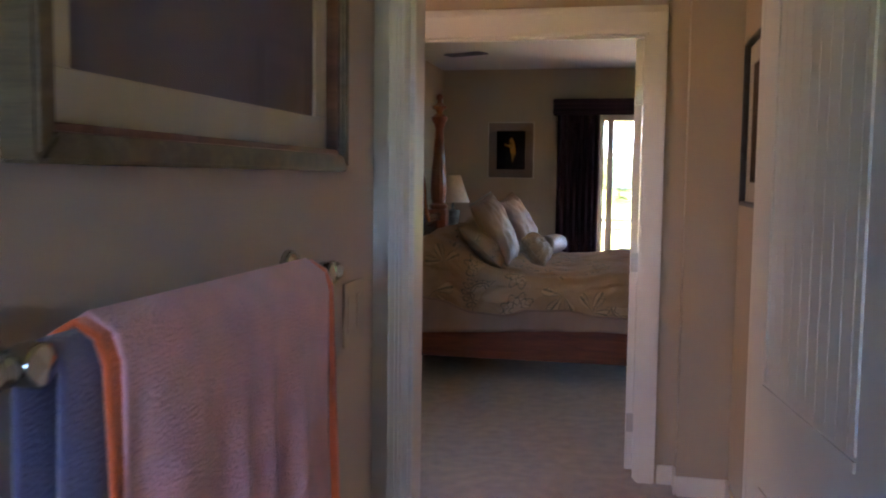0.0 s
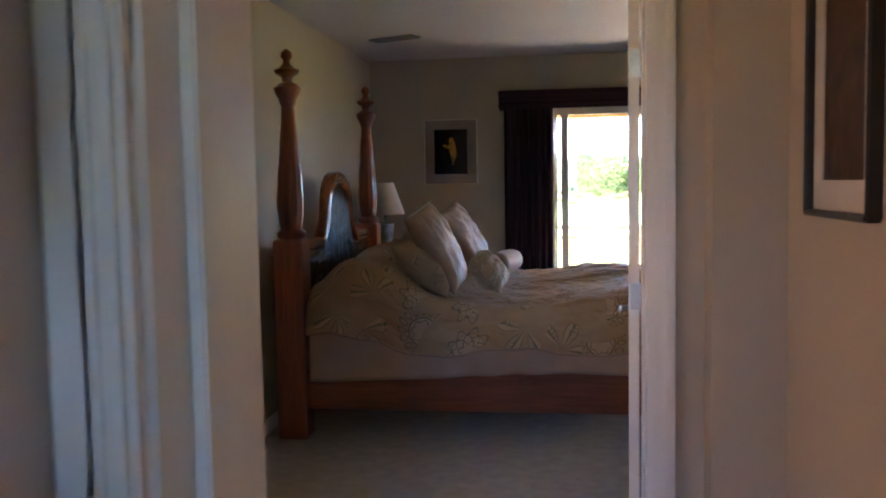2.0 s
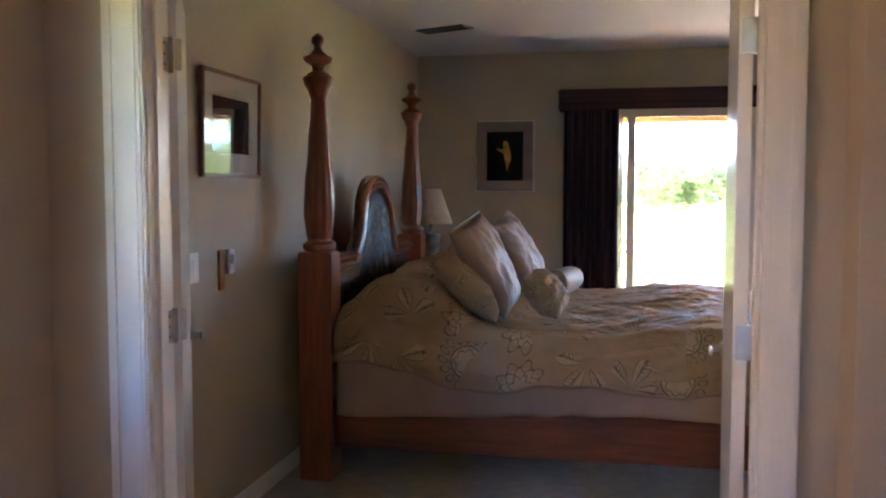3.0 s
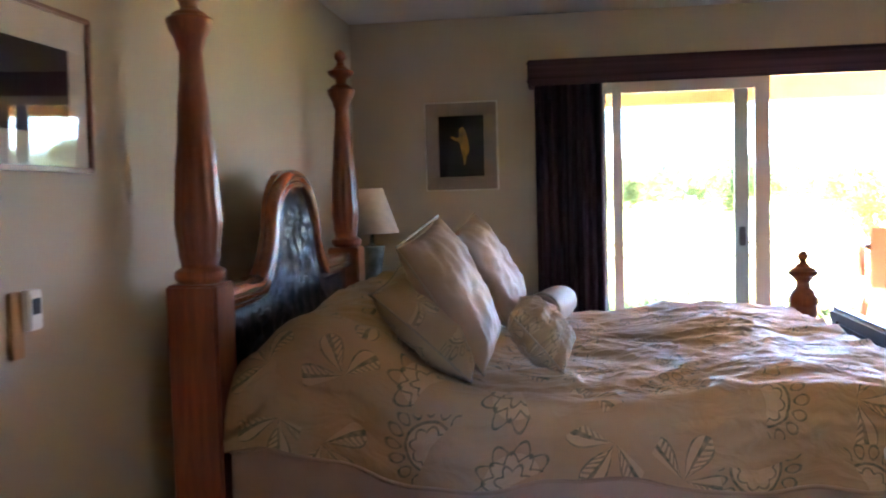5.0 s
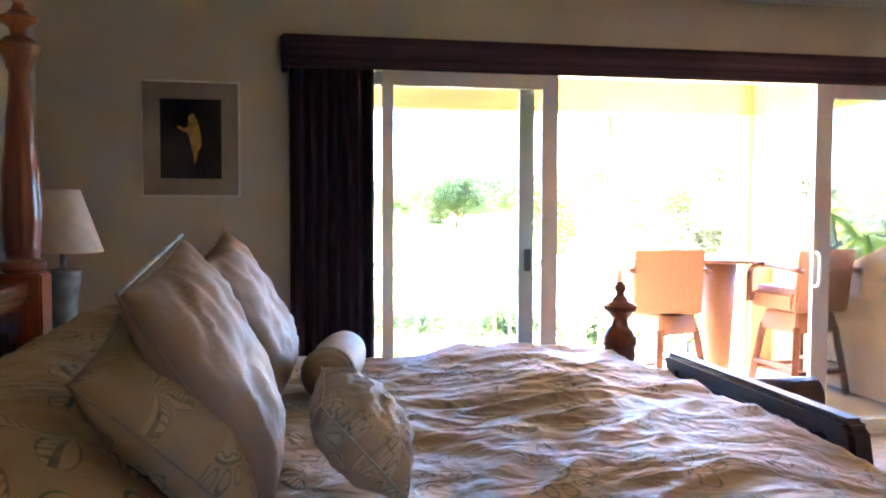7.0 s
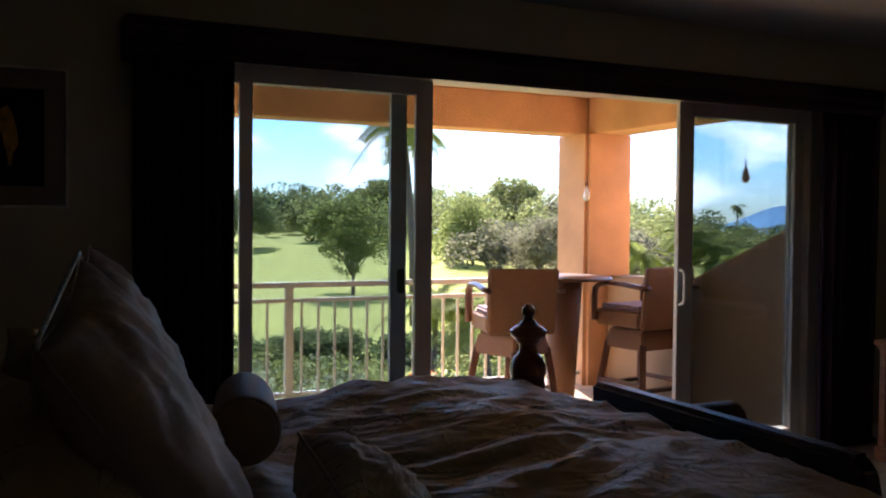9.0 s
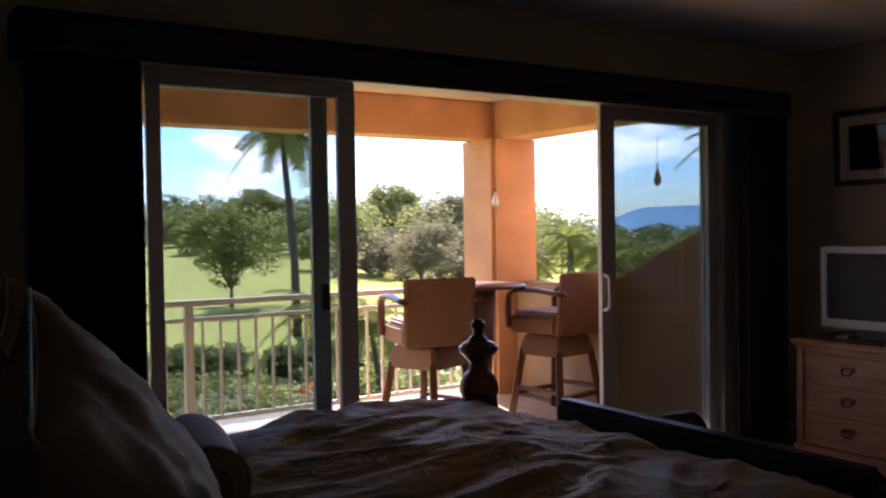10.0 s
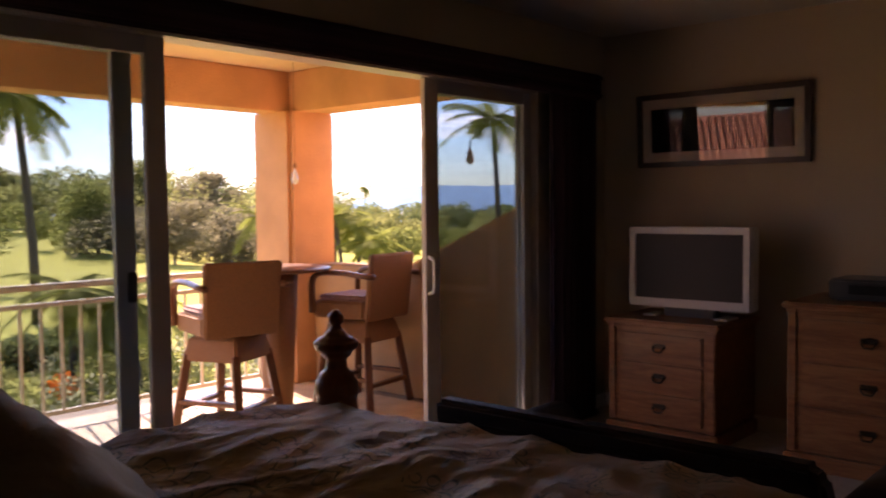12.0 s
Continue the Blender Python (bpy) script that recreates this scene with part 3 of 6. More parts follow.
# ---- the bed ----
HEAD_PROFILE = smooth_profile([(0.058, 1.10), (0.080, 1.128), (0.080, 1.146), (0.058, 1.165), (0.067, 1.21), (0.076, 1.30), (0.070, 1.42), (0.052, 1.62), (0.038, 1.80),
                               (0.036, 1.835), (0.046, 1.865), (0.071, 1.925), (0.074, 1.94), (0.056, 1.955), (0.027, 1.978), (0.030, 1.995), (0.067, 2.025), (0.069, 2.037),
                               (0.040, 2.052), (0.022, 2.072), (0.018, 2.088), (0.031, 2.112), (0.029, 2.132), (0.010, 2.150), (0.001, 2.152)], 4)
FOOT_PROFILE = smooth_profile([(0.062, 0.70), (0.068, 0.73), (0.064, 0.765), (0.071, 0.782), (0.069, 0.81), (0.058, 0.835), (0.036, 0.862), (0.033, 0.885), (0.048, 0.905), (0.069, 0.928), (0.071, 0.942), (0.060, 0.952),
                               (0.034, 0.968), (0.019, 0.988), (0.017, 0.996), (0.025, 1.010), (0.025, 1.024), (0.012, 1.042), (0.001, 1.046)], 4)
bed = thing("four_poster_bed", "honey-stained pine four-poster bed with turned posts and a black padded headboard", "bed", (1.27, 7.295, 0))
BC = Vector((1.27, 7.295, 0))


def bed_part(name, bm, mat, label="", smooth=False, parent=None):
    bmesh.ops.translate(bm, verts=bm.verts, vec=-BC)
    return part(name, bm, mat, parent or bed, label, smooth)


for y in (6.335, 8.255):
    base = bed_part("post_block", boxed((0.02, y - 0.08, 0), (0.185, y + 0.08, 1.11), 0.008), BEDWOOD)
    bed_part("bed_post", lathe(HEAD_PROFILE, 48, flutes=12, flute_from=1.2, flute_to=1.52, depth=0.006, at=(0.105, y, 0)), BEDWOOD, "tall turned and reeded head post", True)
    bed_part("post_block", boxed((2.377, y - 0.065, 0), (2.507, y + 0.065, 0.71), 0.008), BEDWOOD)
    bed_part("bed_post", lathe(FOOT_PROFILE, 40, at=(2.442, y, 0)), BEDWOOD, "short turned foot post with a ball finial", True)
for y in (6.29, 8.265):
    bed_part("side_rail", boxed((0.185, y, 0.165), (2.365, y + 0.035, 0.40), 0.008), BEDWOOD_X, "deep pine side rail")


def arch(u, drop=0.0):
    """The headboard's top edge at u metres from its middle."""
    a = abs(u)
    if a > 0.47:
        z = 1.085
    elif a > 0.30:
        k = (0.47 - a) / 0.17
        z = 1.085 + 0.165 * k ** 1.8
    else:
        k = a / 0.30
        z = 1.25 + 0.245 * math.sqrt(max(0, 1 - k ** 2.2))
    return z - drop


us = [-0.90 + 1.80 * i / 120 for i in range(121)]
outline = [(7.295 + u, arch(u)) for u in us]
bed_part("headboard", extrude([(6.395, 0.30)] + outline + [(8.195, 0.30)], "x", 0.075, 0.115), BEDWOOD_Y)
rim = bmesh.new()
top = [(0.118, 7.295 + u, arch(u) - 0.028) for u in us]
tube(top, 0.03, 10, rim)
tube([(0.135, y, z - 0.035) for _, y, z in top], 0.014, 8, rim)
bed_part("headboard_moulding", rim, BEDWOOD_Y, "rounded pine moulding along the arch", True)
pad = bmesh.new()
cols = []
for i in range(97):
    u = -0.80 + 1.60 * i / 96
    zt = min(arch(u) - 0.095, arch(u * 1.12) - 0.085)
    col = []
    for j in range(41):
        k = j / 40
        z = 0.45 + (zt - 0.45) * k
        edge = min(1.0, min(k, 1 - k) * 9, (0.80 - abs(u)) * 12)
        puff = 0.022 * max(0, edge) ** 0.5
        tuft = 0.006 * math.sin(u * 44 + 3 * math.sin(z * 9)) * math.sin(z * 46 + 2 * math.sin(u * 11)) + 0.006 * noise.noise(Vector((u * 14, z * 14, 0))) + 0.005 * noise.noise(Vector((u * 46, z * 20, 5)))
        col.append(pad.verts.new((0.117 + puff + tuft * max(0, edge), 7.295 + u, z)))
    cols.append(col)
for a, b in zip(cols, cols[1:]):
    for j in range(40):
        pad.faces.new((a[j], b[j], b[j + 1], a[j + 1]))
bed_part("headboard_panel", pad, LEATHER, "glossy black tufted panel", True)

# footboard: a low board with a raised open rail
# dark wood, coloured darker still for standing backlit before the window
bed_part("footboard", boxed((2.43, 6.402, 0.18), (2.50, 8.188, 0.645), 0.010), DARKWOOD, "dark low footboard, its backlit look put into the colour")
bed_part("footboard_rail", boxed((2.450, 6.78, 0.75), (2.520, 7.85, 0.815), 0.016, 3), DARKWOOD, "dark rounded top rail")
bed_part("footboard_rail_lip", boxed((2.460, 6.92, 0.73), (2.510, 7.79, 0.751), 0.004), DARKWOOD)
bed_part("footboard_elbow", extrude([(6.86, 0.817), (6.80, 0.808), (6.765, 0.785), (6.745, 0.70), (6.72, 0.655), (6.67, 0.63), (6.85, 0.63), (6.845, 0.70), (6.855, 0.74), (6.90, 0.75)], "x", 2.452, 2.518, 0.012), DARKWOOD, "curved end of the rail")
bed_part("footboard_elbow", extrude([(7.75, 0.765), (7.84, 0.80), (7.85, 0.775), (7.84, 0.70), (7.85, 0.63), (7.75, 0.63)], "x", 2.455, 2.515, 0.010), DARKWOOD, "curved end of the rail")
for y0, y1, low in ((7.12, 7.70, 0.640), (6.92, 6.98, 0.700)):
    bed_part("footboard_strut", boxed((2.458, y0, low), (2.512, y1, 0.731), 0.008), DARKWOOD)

mattress = thing("mattress", "white mattress on the bed", "mattress", (1.27, 7.295, 0.26))
part("mattress_body", boxed((-1.06, -0.92, 0), (1.08, 0.92, 0.40), 0.05, 4), MATTRESS, mattress)


# ---- bed linen ----
def cloth_pattern(name, base, second, ink, scale=2.3, strength=0.8, sheen=0.25, crumples=0.018):
    """Woven cloth with embroidered flower outlines, one flower to a patch, each with its own petals."""
    m = bpy.data.materials.new(name)
    m.use_nodes = True
    n, l = m.node_tree.nodes, m.node_tree.links
    p = n["Principled BSDF"]
    p.inputs["Roughness"].default_value, p.inputs["Sheen Weight"].default_value = 0.6, sheen
    p.inputs["Specular IOR Level"].default_value = 0.3

    def math_(op, a, b=None, c=None):
        k = n.new("ShaderNodeMath")
        k.operation = op
        for i, v in enumerate((a, b, c)):
            if v is None:
                continue
            if isinstance(v, (int, float)):
                k.inputs[i].default_value = v
            else:
                l.new(v, k.inputs[i])
        return k.outputs[0]

    uv = n.new("ShaderNodeUVMap")
    warp = n.new("ShaderNodeTexNoise")
    warp.inputs["Scale"].default_value = 5
    l.new(uv.outputs[0], warp.inputs["Vector"])
    shift = n.new("ShaderNodeVectorMath")
    shift.operation = "MULTIPLY_ADD"
    l.new(warp.outputs["Color"], shift.inputs[0])
    shift.inputs[1].default_value = (0.02, 0.02, 0)
    l.new(uv.outputs[0], shift.inputs[2])
    total = None
    pale = None
    # three kinds of motif: layered blossoms, half suns of drop-shaped petals, sprigs of hatched leaves
    vo = n.new("ShaderNodeTexVoronoi")
    vo.voronoi_dimensions = "2D"
    vo.inputs["Scale"].default_value, vo.inputs["Randomness"].default_value = scale, 0.55
    l.new(shift.outputs[0], vo.inputs["Vector"])
    d = n.new("ShaderNodeVectorMath")
    d.operation = "SUBTRACT"
    l.new(shift.outputs[0], d.inputs[0])
    l.new(vo.outputs["Position"], d.inputs[1])
    sx = n.new("ShaderNodeSeparateXYZ")
    l.new(d.outputs[0], sx.inputs[0])
    sc3 = n.new("ShaderNodeSeparateColor")
    l.new(vo.outputs["Color"], sc3.inputs[0])
    for kind, size, low, high in (("blossom", 0.46, -0.1, 0.36), ("sun", 0.47, 0.36, 0.64), ("sprig", 0.54, 0.64, 1.1)):
        ang = math_("ADD", math_("ARCTAN2", sx.outputs[0], sx.outputs[1]), math_("MULTIPLY_ADD", sc3.outputs[0], 6.28, -3.14))
        half = math_("GREATER_THAN", math_("COSINE", ang), -0.15)
        r = math_("DIVIDE", vo.outputs["Distance"], math_("MULTIPLY_ADD", sc3.outputs[1], 0.08, size))
        if kind == "blossom":
            marks = None
            for k, petals, turn, depth in ((1.0, 9, 0.0, 0.30), (0.76, 9, 0.35, 0.30), (0.46, 7, 0.0, 0.36)):
                wave = math_("ABSOLUTE", math_("COSINE", math_("MULTIPLY_ADD", ang, petals / 2, turn * petals / 2)))
                edge = math_("MULTIPLY", math_("MULTIPLY_ADD", math_("POWER", wave, 1.6), depth, 1 - depth), k)
                one = math_("LESS_THAN", math_("ABSOLUTE", math_("SUBTRACT", r, edge)), 0.035)
                marks = one if marks is None else math_("MAXIMUM", marks, one)
            fill = math_("LESS_THAN", r, 0.72)
            marks = math_("MULTIPLY", marks, half)
            fill = math_("MULTIPLY", fill, half)
        elif kind == "sun":
            side = math_("ABSOLUTE", math_("SINE", math_("MULTIPLY", ang, 8.0)))
            def petal(lo, hi, wide):
                t = math_("DIVIDE", math_("SUBTRACT", r, lo), hi - lo)
                hump = math_("MULTIPLY", math_("MULTIPLY", math_("SUBTRACT", 1.0, t), t), wide)
                return math_("MULTIPLY", math_("LESS_THAN", math_("SUBTRACT", 1.0, side), hump), math_("MULTIPLY", math_("GREATER_THAN", t, 0.0), math_("LESS_THAN", t, 1.0)))
            drops = math_("SUBTRACT", petal(0.62, 1.0, 2.4), petal(0.68, 0.93, 1.5))
            arc = math_("LESS_THAN", math_("ABSOLUTE", math_("SUBTRACT", r, 0.54)), 0.03)
            scallop = math_("LESS_THAN", math_("ABSOLUTE", math_("SUBTRACT", r, math_("MULTIPLY_ADD", math_("ABSOLUTE", math_("SINE", math_("MULTIPLY", ang, 4.0))), 0.1, 0.34))), 0.025)
            marks = math_("MULTIPLY", math_("MAXIMUM", math_("MAXIMUM", drops, arc), scallop), half)
            fill = math_("MULTIPLY", math_("LESS_THAN", r, 0.5), half)
        else:
            lobe = math_("ABSOLUTE", math_("SINE", math_("MULTIPLY_ADD", ang, 2.5, 1.5708)))
            wide = math_("MULTIPLY", math_("MULTIPLY", math_("SUBTRACT", 1.0, r), r), 2.0)
            across = math_("SUBTRACT", 1.0, lobe)
            inside = math_("LESS_THAN", across, wide)
            rim = math_("MULTIPLY", inside, math_("GREATER_THAN", across, math_("MULTIPLY", wide, 0.72)))
            vein = math_("MULTIPLY", inside, math_("LESS_THAN", across, 0.012))
            hatch = math_("GREATER_THAN", math_("SINE", math_("MULTIPLY_ADD", r, 46.0, math_("MULTIPLY", across, -26.0))), 0.25)
            hatch = math_("MULTIPLY", math_("MULTIPLY", inside, hatch), math_("GREATER_THAN", math_("SINE", math_("MULTIPLY", ang, 5.0)), 0.0))
            upper = math_("GREATER_THAN", math_("COSINE", ang), 0.05)
            marks = math_("MULTIPLY", math_("MAXIMUM", math_("MAXIMUM", rim, vein), math_("MULTIPLY", hatch, 0.8)), upper)
            fill = math_("MULTIPLY", inside, upper)
        keep = math_("MULTIPLY", math_("GREATER_THAN", sc3.outputs[2], low), math_("LESS_THAN", sc3.outputs[2], high))
        marks = math_("MULTIPLY", math_("MAXIMUM", marks, 0.0), keep)
        fill = math_("MULTIPLY", fill, keep)
        total = marks if total is None else math_("MAXIMUM", total, marks)
        pale = fill if pale is None else math_("MAXIMUM", pale, fill)
    broken = n.new("ShaderNodeTexNoise")
    broken.inputs["Scale"].default_value = 55
    l.new(uv.outputs[0], broken.inputs["Vector"])
    total = math_("MULTIPLY", total, math_("MULTIPLY_ADD", broken.outputs["Fac"], 1.3, 0.0))
    total = math_("MINIMUM", math_("MULTIPLY", total, strength), 1.0)
    slow = n.new("ShaderNodeTexNoise")
    slow.inputs["Scale"].default_value, slow.inputs["Detail"].default_value = 3.5, 5
    l.new(uv.outputs[0], slow.inputs["Vector"])
    mr = n.new("ShaderNodeMapRange")
    mr.inputs[1].default_value, mr.inputs[2].default_value = 0.35, 0.65
    l.new(slow.outputs["Fac"], mr.inputs[0])
    a, b = n.new("ShaderNodeMix"), n.new("ShaderNodeMix")
    a.data_type = b.data_type = "RGBA"
    a.inputs[6].default_value, a.inputs[7].default_value = (*base, 1), (*second, 1)
    l.new(mr.outputs[0], a.inputs[0])
    c = n.new("ShaderNodeMix")
    c.data_type = "RGBA"
    c.inputs[7].default_value = (*(min(1, 1.35 * v + 0.02) for v in second), 1)
    l.new(a.outputs[2], c.inputs[6])
    l.new(math_("MULTIPLY", pale, 0.45), c.inputs[0])
    l.new(c.outputs[2], b.inputs[6])
    b.inputs[7].default_value = (*ink, 1)
    l.new(total, b.inputs[0])
    l.new(b.outputs[2], p.inputs["Base Color"])
    weave = n.new("ShaderNodeTexNoise")
    weave.inputs["Scale"].default_value, weave.inputs["Detail"].default_value = 260, 2
    l.new(uv.outputs[0], weave.inputs["Vector"])
    bu = n.new("ShaderNodeBump")
    bu.inputs["Strength"].default_value, bu.inputs["Distance"].default_value = 0.15, 0.003
    l.new(weave.outputs["Fac"], bu.inputs["Height"])
    # soft crumples: ridged noise, stretched a little across the cloth
    cm, crumple, ridge, soft_bump = (n.new("ShaderNode" + k) for k in ("Mapping", "TexNoise", "Math", "Bump"))
    cm.inputs["Scale"].default_value = (1.0, 1.5, 1.0)
    l.new(uv.outputs[0], cm.inputs["Vector"])
    l.new(cm.outputs["Vector"], crumple.inputs["Vector"])
    crumple.inputs["Scale"].default_value, crumple.inputs["Detail"].default_value, crumple.inputs["Distortion"].default_value = 7.0, 3.0, 0.6
    l.new(math_("ABSOLUTE", math_("SUBTRACT", crumple.outputs["Fac"], 0.5)), ridge.inputs[0])
    ridge.operation, ridge.inputs[1].default_value = "MULTIPLY", -2.0
    soft_bump.inputs["Strength"].default_value, soft_bump.inputs["Distance"].default_value = 0.6, crumples
    l.new(ridge.outputs[0], soft_bump.inputs["Height"])
    l.new(soft_bump.outputs["Normal"], bu.inputs["Normal"])
    l.new(bu.outputs["Normal"], p.inputs["Normal"])
    return m


COMFORTER = cloth_pattern("gold_beige_embroidered_cloth", (0.300, 0.187, 0.090), (0.350, 0.240, 0.138), (0.075, 0.080, 0.045), 3.9, 1.1, 0.03)
SHAMCLOTH = cloth_pattern("gold_beige_embroidered_sham", (0.25, 0.165, 0.088), (0.295, 0.21, 0.12), (0.085, 0.080, 0.045), 4.6, 1.0, 0.03, 0.008)


def ss(a, b, x):
    k = min(1, max(0, (x - a) / (b - a)))
    return k * k * (3 - 2 * k)


def grid_mesh(bm, pts, uvs):
    """Faces over a grid of points, with their cloth coordinates."""
    layer = bm.loops.layers.uv.new("UVMap")
    vs = [[bm.verts.new(p) for p in row] for row in pts]
    for i in range(len(vs) - 1):
        for j in range(len(vs[0]) - 1):
            f = bm.faces.new((vs[i][j], vs[i + 1][j], vs[i + 1][j + 1], vs[i][j + 1]))
            f.smooth = True
            for lp, (a, b) in zip(f.loops, ((i, j), (i + 1, j), (i + 1, j + 1), (i, j + 1))):
                lp[layer].uv = uvs[a][b]
    return bm


def spread_point(x, s, near=6.235, far=8.34, hem=0.50):
    """A point of the comforter: x along the bed, s metres across it from the near hem."""
    head = ss(1.02, 0.50, x)
    ztop = 0.742 + 0.045 * math.exp(-((x - 1.9) / 0.33) ** 2) - 0.02 * math.exp(-((x - 1.38) / 0.2) ** 2) + 0.235 * head - 0.16 * ss(0.42, 0.18, x)
    r = 0.07 + 0.12 * head
    z0 = hem - 0.015 * math.sin(x * 3.1) - 0.015 * math.sin(x * 7.7 + 1) + 0.006 * math.sin(x * 23) + 0.11 * ss(0.95, 0.28, x)
    rise = ztop - r - z0
    arc = r * math.pi / 2
    flat = (far - near) - 2 * r
    # a crumpled top: ridges that run along the bed, and finer creases
    w = Vector((x * 2.6, s * 4.3, 0.3))
    bend = Vector((0.35 * noise.noise(Vector((x * 2, s * 2, 9))), 0.5 * noise.noise(Vector((x * 1.4, s * 1.4, 3))), 0))
    v = w + bend * 2
    crease = 0.015 * (1 - abs(noise.noise(v)) * 2.6) + 0.008 * (1 - abs(noise.noise(Vector((x * 5.0, s * 8.5, 1)) + bend * 3)) * 2.4) + 0.012 * noise.noise(Vector((x * 2.2, s * 2.6, 4))) + 0.0030 * (1 - abs(noise.noise(Vector((x * 10, s * 15, 7)) + bend * 5)) * 2.4) + 0.001 * (1 - abs(noise.noise(Vector((x * 19, s * 26, 2)) + bend * 6)) * 2.4)
    if s < rise:
        y, z, out = near, z0 + s, -1
        fold = 0.006 * (1 - 2.4 * abs(noise.noise(Vector((x * 9, s * 14 - x * 5, 6))))) * ss(0, 0.1, s) + 0.016 * math.sin(x * 13 + 2.2 * math.sin(x * 3)) * (1 - s / max(rise, 0.05)) + 0.022 * noise.noise(Vector((x * 5 + s * 3, s * 6, 2))) + 0.012 * (1 - 2 * abs(noise.noise(Vector((x * 4 - s * 7, s * 5 + x * 3, 8)))))
        return Vector((x, y - fold - 0.01 * (1 - s / max(rise, .05)), z))
    s -= rise
    if s < arc:
        a = s / r
        k = crease * math.sin(a) ** 2
        return Vector((x, near + r - (r + 0.4 * k) * math.cos(a), ztop - r + (r + k) * math.sin(a)))
    s -= arc
    if s < flat:
        dome = 0.02 * math.sin(math.pi * s / flat)
        return Vector((x, near + r + s, ztop + crease + dome))
    s -= flat
    if s < arc:
        a = s / r
        k = crease * math.cos(a) ** 2
        return Vector((x, far - r + (r + 0.4 * k) * math.sin(a), ztop - r + (r + k) * math.cos(a)))
    s -= arc
    return Vector((x, far + 0.02 * s, ztop - r - s))


cover = thing("comforter", "rumpled gold-beige comforter with sage flower embroidery, on the bed", "comforter", (1.27, 7.295, 0.5))
NX, NS, SMAX = 230, 280, 2.75
pts = [[spread_point(0.20 + 2.17 * i / NX, SMAX * j / NS) - Vector((1.27, 7.295, 0.5)) for j in range(NS + 1)] for i in range(NX + 1)]
uvs = [[(0.20 + 2.17 * i / NX, SMAX * j / NS) for j in range(NS + 1)] for i in range(NX + 1)]
ob = part("comforter_cloth", grid_mesh(bmesh.new(), pts, uvs), COMFORTER, cover)
ob.modifiers.new("thickness", "SOLIDIFY").thickness = 0.012
hem = [tuple(p[0]) for p in pts]
part("hem_piping", tube(hem[2:], 0.007, 8), PILLOWCLOTH, cover, "corded hem", True)

under = thing("bed_sheet", "plain beige sheet hanging below the comforter on the bed", "sheet", (1.27, 6.27, 0.36))
bm = bmesh.new()
rows = []
for zi in range(13):
    z = 0.30 * zi / 12
    row = []
    for i in range(181):
        x = -1.06 + 2.14 * i / 180
        k = 1 - zi / 12
        row.append(Vector((x, -0.02 * k + 0.012 * k * math.sin(x * 17 + 2 * math.sin(x * 5)) + 0.006 * noise.noise(Vector((x * 9, z * 9, 0))), z + 0.03 * k * math.sin(x * 2.1 + 0.7))))
    rows.append(row)
ob = part("sheet_cloth", grid_mesh(bm, rows, [[(p.x, p.z) for p in r] for r in rows]), SKIRT, under)
ob.modifiers.new("thickness", "SOLIDIFY").thickness = 0.006


def pillow(name, label, corners, thick, mat, trim=None, trim_r=0.006, category="pillow", group="pillows on the bed", sag=0.06, seed=1):
    """A stuffed cushion on four corners, with a corded seam."""
    c = [Vector(v) for v in corners]
    mid = sum(c, Vector()) / 4
    ob = thing(name, label, category, mid, group=group)
    nrm = ((c[2] - c[0]).cross(c[3] - c[1])).normalized()
    N = 34
    def at(u, v, side):
        p = c[0] * (1 - u) * (1 - v) + c[1] * u * (1 - v) + c[2] * u * v + c[3] * (1 - u) * v
        a, b = 4 * u * (1 - u), 4 * v * (1 - v)
        p = p + (mid - p) * sag * (math.sin(math.pi * u) * (1 - b) + math.sin(math.pi * v) * (1 - a))
        h = thick / 2 * (a * b) ** 0.42
        wr = 0.014 * noise.noise(Vector((u * 5 + seed, v * 5, side))) + 0.008 * (1 - 2 * abs(noise.noise(Vector((u * 8, v * 4 + seed, side * 3))))) + 0.005 * (1 - 2.5 * abs(noise.noise(Vector((u * 5 + v * 9, v * 14 + seed, side * 5)))))
        return p + nrm * side * (h + wr * min(1, a * b * 4)) - mid
    bm = bmesh.new()
    for side in (1, -1):
        pts = [[at(i / N, j / N, side) for j in range(N + 1)] for i in range(N + 1)]
        uv = [[(i / N * 0.6 + seed, j / N * 0.6 + side) for j in range(N + 1)] for i in range(N + 1)]
        if side == 1:
            grid_mesh(bm, pts, uv)
        else:
            layer = bm.loops.layers.uv["UVMap"]
            vs = [[bm.verts.new(p) for p in r] for r in pts]
            for i in range(N):
                for j in range(N):
                    f = bm.faces.new((vs[i][j], vs[i][j + 1], vs[i + 1][j + 1], vs[i + 1][j]))
                    f.smooth = True
                    for lp, (a, b) in zip(f.loops, ((i, j), (i, j + 1), (i + 1, j + 1), (i + 1, j))):
                        lp[layer].uv = uv[a][b]
    bmesh.ops.remove_doubles(bm, verts=bm.verts, dist=0.0015)
    part("cushion_cover", bm, mat, ob, "", True)
    if trim:
        ring = [at(i / N, 0, 0) for i in range(N)] + [at(1, j / N, 0) for j in range(N)] + [at(1 - i / N, 1, 0) for i in range(N)] + [at(0, 1 - j / N, 0) for j in range(N)]
        part("piping", tube(ring + ring[:1], trim_r, 8, caps=False), trim, ob, "corded seam", True)
    return ob


